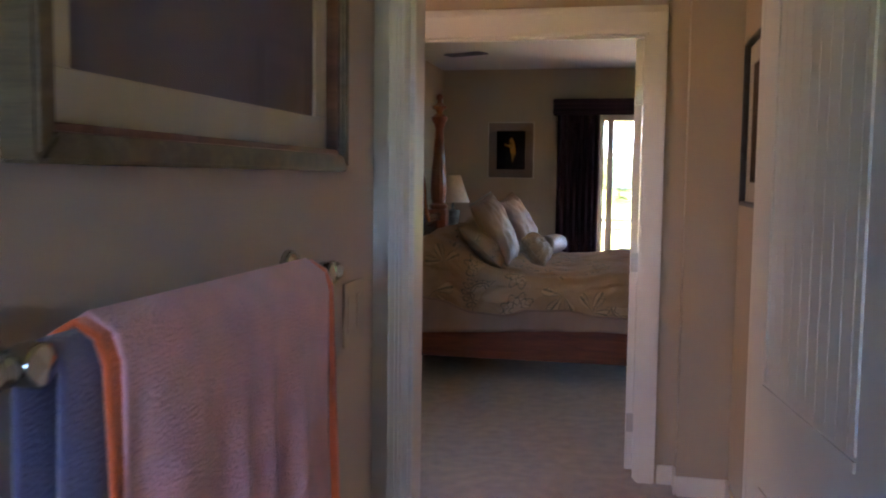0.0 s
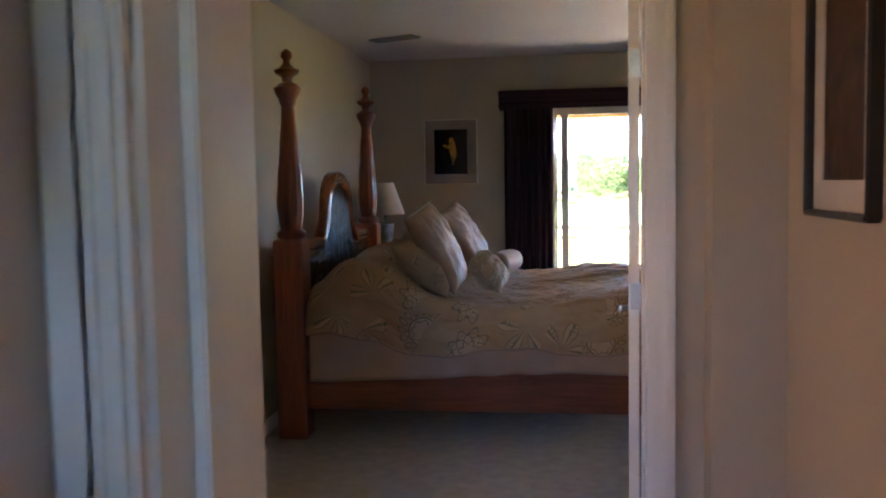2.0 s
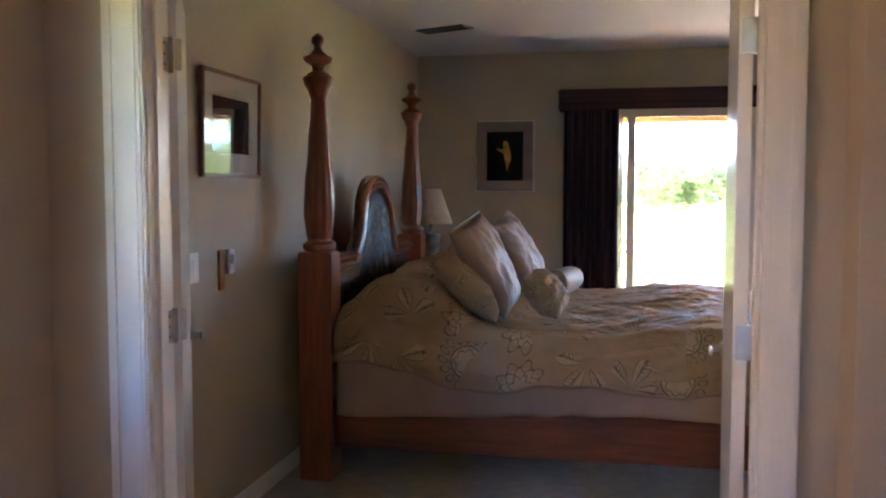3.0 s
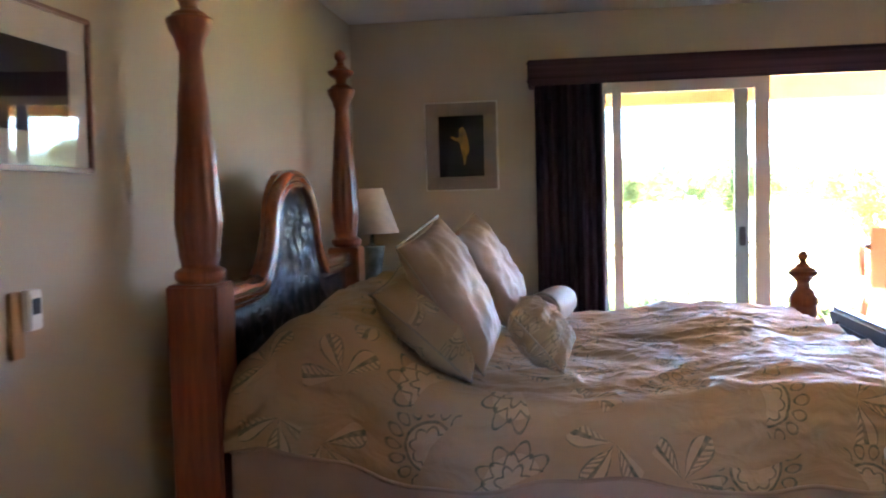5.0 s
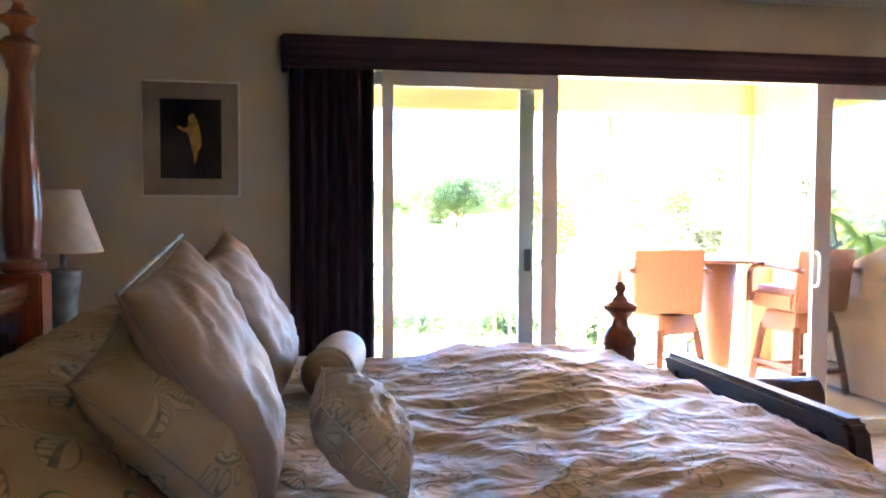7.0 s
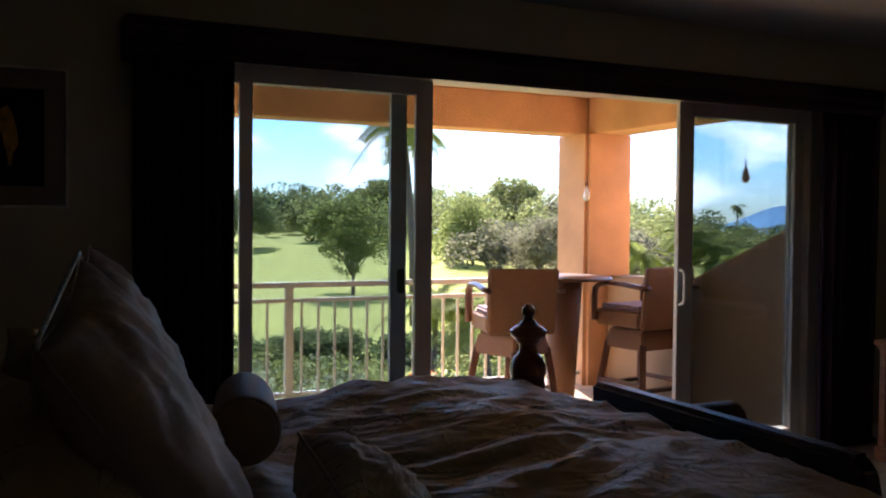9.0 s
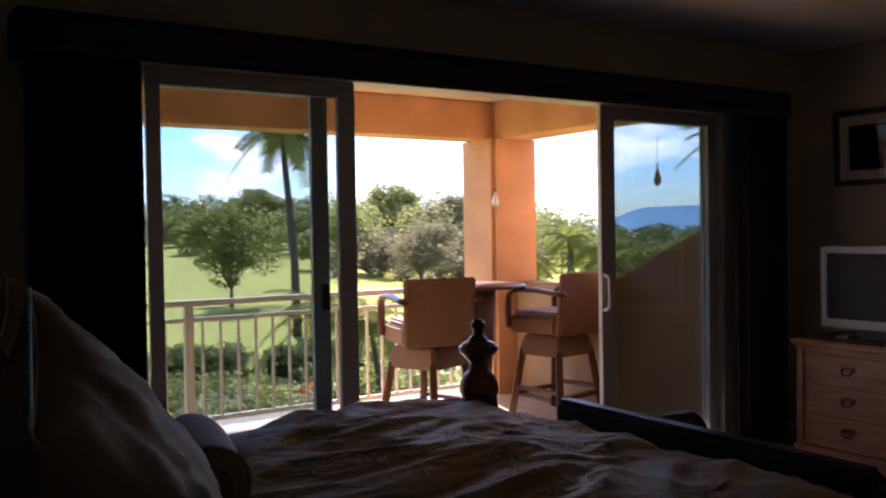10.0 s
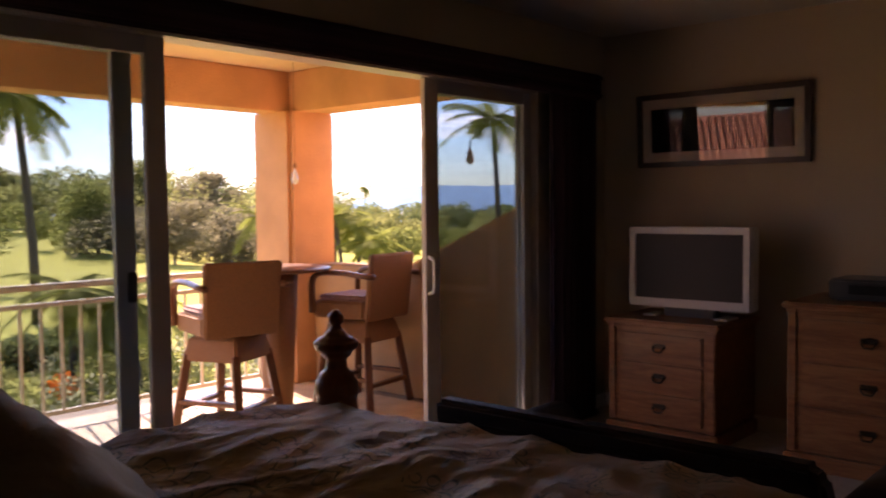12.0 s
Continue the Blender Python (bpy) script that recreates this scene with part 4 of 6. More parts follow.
AT, AL, AB, AR = Vector((0.79, 6.95, 1.29)), Vector((0.72, 6.46, 1.20)), Vector((0.995, 6.45, 0.785)), Vector((1.0, 6.96, 0.815))
front = pillow("throw_pillow", "champagne satin square pillow with silver trim, leaning on other pillows", (AL, AT, AR, AB), 0.165, PILLOWCLOTH, PIPING, 0.0035, seed=2)
part("bead_trim", tube([AL.lerp(AT, k / 8) + Vector((0, 0, 0.004)) - (AL + AT + AR + AB) / 4 for k in range(9)], 0.0042, 8), SILVERTRIM, front, "silver bead trim", True)
pillow("throw_pillow", "champagne satin square pillow leaning behind its twin", ((0.78, 7.21, 1.20), (0.85, 7.70, 1.285), (1.07, 7.84, 0.83), (1.02, 7.33, 0.80)), 0.17, PILLOWCLOTH, PIPING, 0.0035, seed=5)
pillow("pillow_sham", "embroidered gold-beige pillow sham propped against the bed head", ((0.66, 6.33, 1.065), (0.66, 6.84, 1.12), (0.95, 6.86, 0.81), (0.965, 6.35, 0.785)), 0.16, SHAMCLOTH, PIPING, 0.0035, seed=8)
pillow("pillow_sham", "embroidered gold-beige pillow sham propped against the headboard", ((0.66, 7.40, 1.04), (0.66, 7.95, 1.06), (1.0, 7.95, 0.81), (1.0, 7.40, 0.81)), 0.17, SHAMCLOTH, PIPING, 0.0035, seed=9)
pillow("small_cushion", "small satin cushion with an embroidered side, on the comforter", ((1.085, 6.44, 0.985), (1.105, 6.72, 1.01), (1.27, 6.73, 0.83), (1.25, 6.42, 0.80)), 0.15, SHAMCLOTH, PIPING, 0.003, "cushion", seed=12)
bol = thing("bolster", "champagne satin bolster with a corded end, on the comforter", "bolster", (1.155, 7.33, 0.868), group="pillows on the bed")
b = part("bolster_body", lathe(smooth_profile([(0.001, 0.0), (0.045, 0.004), (0.072, 0.02), (0.078, 0.10), (0.08, 0.22), (0.078, 0.34), (0.07, 0.43), (0.04, 0.445), (0.001, 0.45)], 4), 32), PILLOWCLOTH, bol, "", True)
b.rotation_euler = (radians(-90), 0, radians(-12))
ringp = part("piping", lathe([(0.072, 0.028), (0.082, 0.033), (0.072, 0.038)], 32), PIPING, bol, "corded ring", True)
ringp.rotation_euler = b.rotation_euler

# ---- bench beyond the footboard ----
bench = thing("bench", "dark wooden bench with rolled arms at the foot of the bed", "bench", (2.86, 7.28, 0))
part("seat", boxed((-0.2, -0.52, 0.36), (0.2, 0.52, 0.44), 0.02, 3), DARKWOOD, bench)
for sy in (-1, 1):
    part("arm", tube([(-0.20, sy * 0.54, 0.625), (0.20, sy * 0.54, 0.625)], 0.08, 20), DARKWOOD, bench, "rolled arm", True)
    part("arm_panel", boxed((-0.18, sy * 0.52 - 0.02, 0.40), (0.18, sy * 0.52 + 0.02, 0.60), 0.006), DARKWOOD, bench)
    for sx in (-1, 1):
        part("leg", lathe(smooth_profile([(0.018, 0), (0.026, 0.06), (0.02, 0.14), (0.032, 0.30), (0.032, 0.37)], 4), 16, at=(sx * 0.165, sy * 0.46, 0)), DARKWOOD, bench, "", True)

# ---- bedside ----
stand = thing("nightstand", "pine nightstand beside the bed", "nightstand", (0.20, 8.72, 0))
part("carcass", boxed((-0.26, -0.25, 0.06), (0.22, 0.25, 0.66), 0.006), CHESTWOOD, stand)
part("top", boxed((-0.275, -0.275, 0.66), (0.245, 0.275, 0.69), 0.008), CHESTWOOD, stand)
for z in (0.12, 0.40):
    d = part("drawer", boxed((0.221, -0.21, z), (0.236, 0.21, z + 0.23), 0.005), CHESTWOOD, stand)
    part("pull", tube([(0.236, -0.04, z + 0.13), (0.255, -0.03, z + 0.115), (0.255, 0.03, z + 0.115), (0.236, 0.04, z + 0.13)], 0.005, 8), BRONZE, d, "", True)
lamp = thing("table_lamp", "celadon ceramic table lamp with a cream cone shade, unlit", "lamp", (0.165, 8.62, 0.69))
part("lamp_base", lathe(smooth_profile([(0.055, 0), (0.058, 0.02), (0.040, 0.04), (0.036, 0.07), (0.045, 0.14), (0.055, 0.26), (0.070, 0.38), (0.074, 0.40), (0.02, 0.41), (0.012, 0.42), (0.012, 0.50)], 4), 32), CELADON, lamp, "", True)
sh = part("shade", lathe([(0.158, 0.475), (0.070, 0.73), (0.066, 0.73), (0.154, 0.475)], 40), LAMPSHADE, lamp, "cream cone shade", True)


# ---- framed pictures ----
def picture(name, label, centre, w, h, facing, mats, parts_label=""):
    """A picture that hangs flat on a wall. facing: the turn that brings local -y to the room. mats: (frame mat, frame width, depth), (mat board, mat width)."""
    ob = thing(name, label, "picture", centre, facing)
    fm, fw, fd = mats["frame"]
    def mitred(nm, x, z, k, y, mat, bev):
        for sx, sz in ((0, -1), (0, 1), (-1, 0), (1, 0)):
            q = [(-x, z), (x, z), (x - k, z - k), (-x + k, z - k)] if sz else [(x, -z), (x, z), (x - k, z - k), (x - k, -z + k)]
            q = [(u, v * sz) for u, v in q] if sz else [(u * sx, v) for u, v in q]
            part(nm, extrude(q, "y", y, -0.004 if nm == "inner_frame" else 0, bev), mat, ob)
    mitred("frame_rail", w / 2, h / 2, fw, -fd, fm, min(0.004, fw / 4))
    if "inner" in mats:
        im, iw = mats["inner"]
        mitred("inner_frame", w / 2 - fw, h / 2 - fw, iw, -fd * 0.8, im, 0.0015)
        fw += iw
    mm, mw = mats["mat"]
    x, z = w / 2 - fw, h / 2 - fw
    for lo, hi in (((-x, -0.012, -z), (x, -0.002, -z + mw)), ((-x, -0.012, z - mw), (x, -0.002, z)), ((-x, -0.012, -z + mw), (-x + mw, -0.002, z - mw)), ((x - mw, -0.012, -z + mw), (x, -0.002, z - mw))):
        part("mat_board", boxed(lo, hi, 0.0015, 1), mm, ob)
    art = part("print", boxed((-x + mw, -0.007, -z + mw), (x - mw, -0.002, z - mw)), mats["art"], ob)
    g = part("glass", boxed((-x, -fd * 0.55 - 0.002, -z), (x, -fd * 0.55, z)), mats.get("glass", CLEAR), ob)
    return ob, x - mw, z - mw


ARTDARK = material("dark_photo_print", (0.010, 0.008, 0.014), 0.8, vary=0.4, scale=6, spec=0.05)
ARTSUN = material("reddish_dark_print", (0.05, 0.014, 0.012), 0.8, scale=3, second=(0.008, 0.008, 0.014), spec=0.05)
ARTBROWN = material("brown_foliage_print", (0.11, 0.055, 0.035), 0.9, scale=22, second=(0.02, 0.012, 0.010), spec=0.05)
ARTPURPLE = material("violet_wash_print", (0.20, 0.17, 0.22), 0.6, scale=3.2, second=(0.11, 0.10, 0.17), detail=6)
ARTYELLOW = material("yellow_ink", (0.62, 0.30, 0.03), 0.5, vary=0.35, scale=20)
pic, ax, az = picture("framed_picture", "silver-framed dark print of a yellow bloom on a taupe mat", (0.625, YN, 1.678), 0.468, 0.565, 0, {"frame": (GOLDFRAME, 0.010, 0.02), "mat": (MATBOARD, 0.080), "art": ARTDARK})
bloom = [(-0.012, 0.10), (0.012, 0.115), (0.03, 0.08), (0.045, 0.02), (0.05, -0.04), (0.03, -0.075), (0.028, -0.12), (0.014, -0.13), (0.01, -0.08), (0.0, -0.05), (-0.008, 0.0), (-0.03, 0.04), (-0.06, 0.055), (-0.065, 0.045), (-0.03, 0.02), (-0.015, 0.05)]
part("print_motif", extrude([(u, v + 0.01) for u, v in bloom], "y", -0.0085, -0.006), ARTYELLOW, pic, "yellow bloom shape")
tilted, _, _ = picture("framed_picture", "rosewood-framed dark print on a pale mat, beside the bed", (XL, 5.735, 1.672), 0.56, 0.43, 90, {"frame": (ROSEFRAME, 0.016, 0.024), "mat": (CREAMMAT, 0.085), "art": ARTSUN, "glass": SHINY})
tilted.matrix_world = pose(XL + 0.0045, 5.735, 1.672, 1.1, 0, 90)
wide, _, _ = picture("framed_picture", "wide black-framed print on a pale mat above the television", (XR, 8.45, 1.832), 1.10, 0.465, -90, {"frame": (BLACKFRAME, 0.035, 0.03), "mat": (CREAMMAT, 0.06), "art": ARTDARK, "glass": SHINY})
wide.matrix_world = pose(XR - 0.0115, 8.45, 1.832, 2.6, 0, -90)
picture("framed_picture", "black-framed brown print on a white mat in the hall", (HX1, 3.82, 1.62), 0.50, 0.63, -90, {"frame": (BLACKFRAME, 0.016, 0.035), "mat": (CREAMMAT, 0.075), "art": ARTBROWN})
picture("framed_picture", "large grey-green framed violet print above the towel bar", (BX, 1.415, 1.777), 0.79, 0.736, 90, {"frame": (GREENFRAME, 0.026, 0.04), "inner": (ROSEFRAME, 0.009), "mat": (CREAMMAT, 0.05), "art": ARTPURPLE})

# ---- wall fittings ----
th = thing("wall_control", "wooden wall plate with a small grey thermostat", "thermostat", (XL, 5.66, 1.08))
part("back_plate", boxed((0, -0.05, -0.085), (0.012, 0.0, 0.08), 0.003), OAK, th)
dv = part("thermostat", boxed((0, 0.0, -0.02), (0.03, 0.055, 0.08), 0.004), WHITEPLASTIC, th, "grey-white thermostat body")
part("dial_window", boxed((0.03, 0.01, 0.02), (0.032, 0.045, 0.06), 0.001), TVDARK, dv)
ws = thing("light_switch", "white light switch plate on the wall behind the door leaf", "light switch", (XL, 5.405, 1.105))
part("plate", boxed((0.0005, -0.036, -0.058), (0.005, 0.036, 0.058), 0.002), WHITEPLASTIC, ws)
part("rocker", boxed((0.005, -0.016, -0.033), (0.009, 0.016, 0.033), 0.0015), WHITEPLASTIC, ws)
vent = thing("ceiling_vent", "dark grey slatted air vent in the ceiling", "vent", (0.37, 8.10, CH), -24)
VENTGREY = material("grey_vent_metal", (0.25, 0.24, 0.23), 0.5, 0.3, vary=0.1, scale=20)
for lo, hi in (((-0.19, -0.07, -0.012), (0.19, -0.055, 0)), ((-0.19, 0.055, -0.012), (0.19, 0.07, 0)), ((-0.19, -0.055, -0.012), (-0.175, 0.055, 0)), ((0.175, -0.055, -0.012), (0.19, 0.055, 0))):
    part("frame_edge", boxed(lo, hi, 0.003), VENTGREY, vent)
for k in range(7):
    part("slat", bar((-0.174, -0.048 + 0.016 * k, -0.007), (0.174, -0.048 + 0.016 * k, -0.007), 0.003, 0.012, 0.001), VENTGREY, vent)


# ---- chests, television ----
def bail_pull(parent, x, y, z, w=0.05):
    h = part("pull", boxed((x - 0.006, y - w * 0.8, z - 0.012), (x, y + w * 0.8, z + 0.016), 0.004), BRONZE, parent, "dark bail pull")
    part("bail", tube([(x - 0.006, y - w * 0.7, z), (x - 0.02, y - w * 0.65, z - 0.008), (x - 0.024, y - w * 0.4, z - 0.03), (x - 0.024, y + w * 0.4, z - 0.03), (x - 0.02, y + w * 0.65, z - 0.008), (x - 0.006, y + w * 0.7, z)], 0.005, 8), BRONZE, h, "", True)


def chest(name, label, x0, x1, y0, y1, h, drawers, columns=1):
    ob = thing(name, label, "chest of drawers", ((x0 + x1) / 2, (y0 + y1) / 2, 0))
    cx, cy = ob.location.x, ob.location.y
    a, b, c, d = x0 - cx, x1 - cx, y0 - cy, y1 - cy
    part("carcass", boxed((a, c, 0.09), (b, d, h - 0.035), 0.005), CHESTWOOD, ob)
    part("top", boxed((a - 0.035, c - 0.03, h - 0.034), (b, d + 0.03, h), 0.010, 3), CHESTWOOD, ob, "overhanging moulded top")
    part("cornice", boxed((a - 0.018, c - 0.014, h - 0.055), (b - 0.002, d + 0.014, h - 0.035), 0.006), CHESTWOOD, ob)
    part("plinth", boxed((a - 0.022, c - 0.018, 0), (b - 0.002, d + 0.018, 0.085), 0.008), CHESTWOOD, ob, "moulded plinth")
    for y in (c, d - 0.045):
        part("corner_stile", boxed((a - 0.012, y, 0.088), (a - 0.001, y + 0.045, h - 0.056), 0.004), CHESTWOOD, ob)
    zs = 0.11
    hh = (h - 0.07 - zs) / drawers
    ww = (d - c - 0.13) / columns
    for i in range(drawers):
        for k in range(columns):
            y = c + 0.065 + ww * k
            dr = part("drawer", boxed((a - 0.014, y + 0.006, zs + hh * i + 0.008), (a + 0.01, y + ww - 0.006, zs + hh * (i + 1) - 0.008), 0.006), CHESTWOOD, ob)
            for q in ((0.5,) if ww < 0.75 else (0.25, 0.75)):
                bail_pull(dr, a - 0.014, y + ww * q, zs + hh * (i + 0.55))
    return ob


chest("chest", "rustic pine three-drawer chest under the television", 5.16, 5.72, 8.20, 8.86, 0.70, 3)
chest("dresser", "rustic pine three-drawer dresser beside the television chest", 5.14, 5.72, 6.35, 7.80, 0.86, 3, 2)
tv = thing("television", "silver-framed flat television standing on the chest, switched off", "television", (5.38, 8.47, 0.70), 0)
part("body", boxed((0.0, -0.385, 0.055), (0.10, 0.385, 0.53), 0.012, 3), TVGREY, tv)
for nm, lo, hi in (("bezel", (-0.012, -0.375, 0.055), (0.001, 0.375, 0.105)), ("bezel", (-0.012, -0.375, 0.49), (0.001, 0.375, 0.53)), ("bezel", (-0.012, -0.375, 0.105), (0.001, -0.335, 0.49)), ("bezel", (-0.012, 0.335, 0.105), (0.001, 0.375, 0.49))):
    part(nm, boxed(lo, hi, 0.004), TVGREY, tv)
part("screen", boxed((-0.004, -0.336, 0.104), (0.0, 0.336, 0.491), 0.001), SCREEN, tv, "dark glossy screen")
part("stand", boxed((0.01, -0.16, 0.0), (0.09, 0.16, 0.06), 0.008), TVDARK, tv)
for y in (-0.22, 0.22):
    part("foot", boxed((-0.05, y - 0.04, 0.0), (0.12, y + 0.04, 0.012), 0.004), TVGREY, tv)
bx = thing("stereo", "black stereo box on the dresser", "stereo", (5.44, 7.35, 0.86))
part("case", boxed((-0.16, -0.30, 0.008), (0.16, 0.30, 0.115), 0.012), TVDARK, bx)
part("display_panel", boxed((-0.166, -0.20, 0.04), (-0.16, 0.20, 0.09), 0.002), SCREEN, bx)
for x in (-0.12, 0.12):
    for y in (-0.25, 0.25):
        part("foot", boxed((x - 0.015, y - 0.015, 0), (x + 0.015, y + 0.015, 0.009)), GASKET, bx)
mir = thing("dresser_mirror", "dark wood framed mirror on the wall above the dresser", "mirror", (XR, 6.98, 1.48))
for lo, hi in (((-0.035, -0.48, -0.52), (0, 0.48, -0.45)), ((-0.035, -0.48, 0.45), (0, 0.48, 0.52)), ((-0.035, -0.48, -0.45), (0, -0.41, 0.45)), ((-0.035, 0.41, -0.45), (0, 0.48, 0.45))):
    part("frame_bar", boxed(lo, hi, 0.008), DARKWOOD, mir)
part("mirror_glass", boxed((-0.012, -0.41, -0.45), (-0.004, 0.41, 0.45)), material("mirror_silver", (0.85, 0.85, 0.85), 0.02, 1.0, vary=0.01), mir)

# ---- hall and wash room ----
hd = thing("hall_door", "cream gloss flush hall door, closed", "door", (HX1 + 0.02, 2.98, 0.0))
part("leaf", boxed((0, -0.397, 0.008), (0.035, 0.397, 2.042), 0.002), TRIM, hd)
k = part("handle", lathe([(0.0, 0), (0.027, 0), (0.027, 0.006), (0.011, 0.012), (0.011, 0.05), (0.0, 0.051)], 20), NICKEL, hd, "satin nickel lever handle", True)
k.matrix_local = pose(0, 0.32, 0.94, 0, -90, 0)
lv = part("lever", bar((0, 0.0, 0.045), (0.0, -0.09, 0.047), 0.012, 0.018, 0.005), NICKEL, k, "", True)
bm = bmesh.new()
for lo, hi in (((HX1 - 0.018, 2.50, 0), (HX1 + 0.018, 2.586, 2.12)), ((HX1 - 0.018, 3.374, 0), (HX1 + 0.018, 3.46, 2.12)), ((HX1 - 0.018, 2.586, 2.04), (HX1 + 0.018, 3.374, 2.12))):
    box(bm, lo, hi, 0.006)
structure("trim_hall_door", bm, TRIM, "cream gloss door trim")
lt = part("strike_plate", boxed((BD0 - 0.0005, 2.185, 0.93), (BD0 + 0.003, 2.215, 1.0), 0.001), NICKEL)
tagged(lt, "satin nickel strike plate let into the door lining", "strike plate")
sw = thing("light_switch", "ivory double light switch plate beside the doorway", "light switch", (BX, 1.955, 1.15))
part("plate", boxed((0.0005, -0.06, -0.06), (0.004, 0.06, 0.06), 0.0015), PLATE, sw)
for y in (-0.026, 0.026):
    part("rocker", boxed((0.003, y - 0.016, -0.034), (0.0055, y + 0.016, 0.034), 0.001), PLATE, sw)
TBO = 0.058
tbar = thing("towel_bar", "chrome towel bar on the wash room wall", "towel bar", (BX, 1.335, 1.257))
part("bar", tube([(TBO, -0.375, 0), (TBO, 0.315, 0)], 0.010, 14), CHROME, tbar, "", True)
for y in (-0.36, 0.30):
    q = part("bracket", lathe(smooth_profile([(0.034, 0), (0.034, 0.008), (0.016, 0.022), (0.012, 0.04), (0.018, TBO), (0.018, TBO + 0.015), (0.001, TBO + 0.02)], 3), 20), CHROME, tbar, "chrome bell-shaped bracket", True)
    q.matrix_local = pose(0, y, 0.0, 0, 90, 0)
    f = part("finial", lathe(smooth_profile([(0.009, 0), (0.013, 0.012), (0.009, 0.02), (0.016, 0.032), (0.013, 0.045), (0.001, 0.049)], 3), 18), CHROME, tbar, "turned end finial", True)
    f.matrix_local = pose(TBO, y + (0.012 if y > 0 else -0.012), 0.0, -90 if y > 0 else 90, 0, 0)


def towel(name, label, y0, y1, drop, mat, gap, seed, wide=0.0):
    """A towel folded over the bar."""
    ob = thing(name, label, "towel", (BX + TBO, 1.335, 1.257))
    bm = bmesh.new()
    rows = []
    L = drop * 2 + 0.06
    for j in range(61):
        s = -drop - 0.03 + L * j / 60
        row = []
        for i in range(81):
            y = y0 + (y1 - y0) * i / 80
            hang = max(0, abs(s) - 0.03)
            fold = 0.010 * math.sin(y * 60 + 1.5 * math.sin(y * 17)) * min(1, hang / 0.25) + 0.006 * noise.noise(Vector((y * 12, abs(s) * 4, 1)))
            if abs(s) <= 0.03:
                a = s / 0.03 * math.pi / 2
                row.append(Vector((gap * math.sin(a), y, gap * math.cos(a))))
            else:
                row.append(Vector(((1 if s > 0 else -1) * (gap + 0.006) + fold, y + 0.02 * hang * math.sin(y * 9), -hang)))
        rows.append(row)
    c = part("towel_cloth", grid_mesh(bm, rows, [[(p.y, j / 60) for p in r] for j, r in enumerate(rows)]), mat, ob)
    c.modifiers.new("thickness", "SOLIDIFY").thickness = 0.006
    return ob


towel("towel", "pink terry towel folded over the towel bar", -0.283, 0.225, 0.66, PINKTOWEL, 0.030, 1)
towel("towel", "bright orange towel under the pink one on the bar", -0.302, 0.25, 0.60, ORANGETOWEL, 0.020, 4)
towel("towel", "dusky blue towel beneath the others on the bar", -0.345, 0.10, 0.56, BLUETOWEL, 0.0115, 7)


# ---- lanai furniture ----
RY = 11.70
railing = thing("railing", "cream metal balcony railing with slim balusters", "railing", (1.0, RY, -0.03))


def rail_part(name, lo, hi, bevel=0.006, label=""):
    o = (1.0, RY, -0.03)
    return part(name, boxed([a - b for a, b in zip(lo, o)], [a - b for a, b in zip(hi, o)], bevel), RAILPAINT, railing, label)


rail_part("top_rail", (LX0, RY - 0.035, 0.865), (5.0, RY + 0.035, 0.905), 0.012, "wide rounded handrail")
rail_part("mid_rail", (LX0, RY - 0.018, 0.755), (5.0, RY + 0.018, 0.785))
rail_part("bottom_rail", (LX0, RY - 0.018, 0.06), (5.0, RY + 0.018, 0.09))
for x in (2.44, 0.94, -0.56, -2.06, -3.5):
    rail_part("post", (x - 0.03, RY - 0.03, -0.03), (x + 0.03, RY + 0.03, 0.866), 0.005)
    rail_part("post_foot", (x - 0.06, RY - 0.06, -0.03), (x + 0.06, RY + 0.06, 0.0), 0.01, "flared post foot")
bal = mesh("baluster", boxed((-0.009, -0.009, 0.118), (0.009, 0.009, 0.788), 0.002, 1), RAILPAINT)
for k in range(68):
    x = 4.86 - 0.129 * k
    if any(abs(x - p) < 0.05 for p in (2.44, 0.94, -0.56, -2.06, -3.5)):
        continue
    b = new("baluster", bal)
    b.parent, b.location = railing, (x - 1.0, 0, 0)


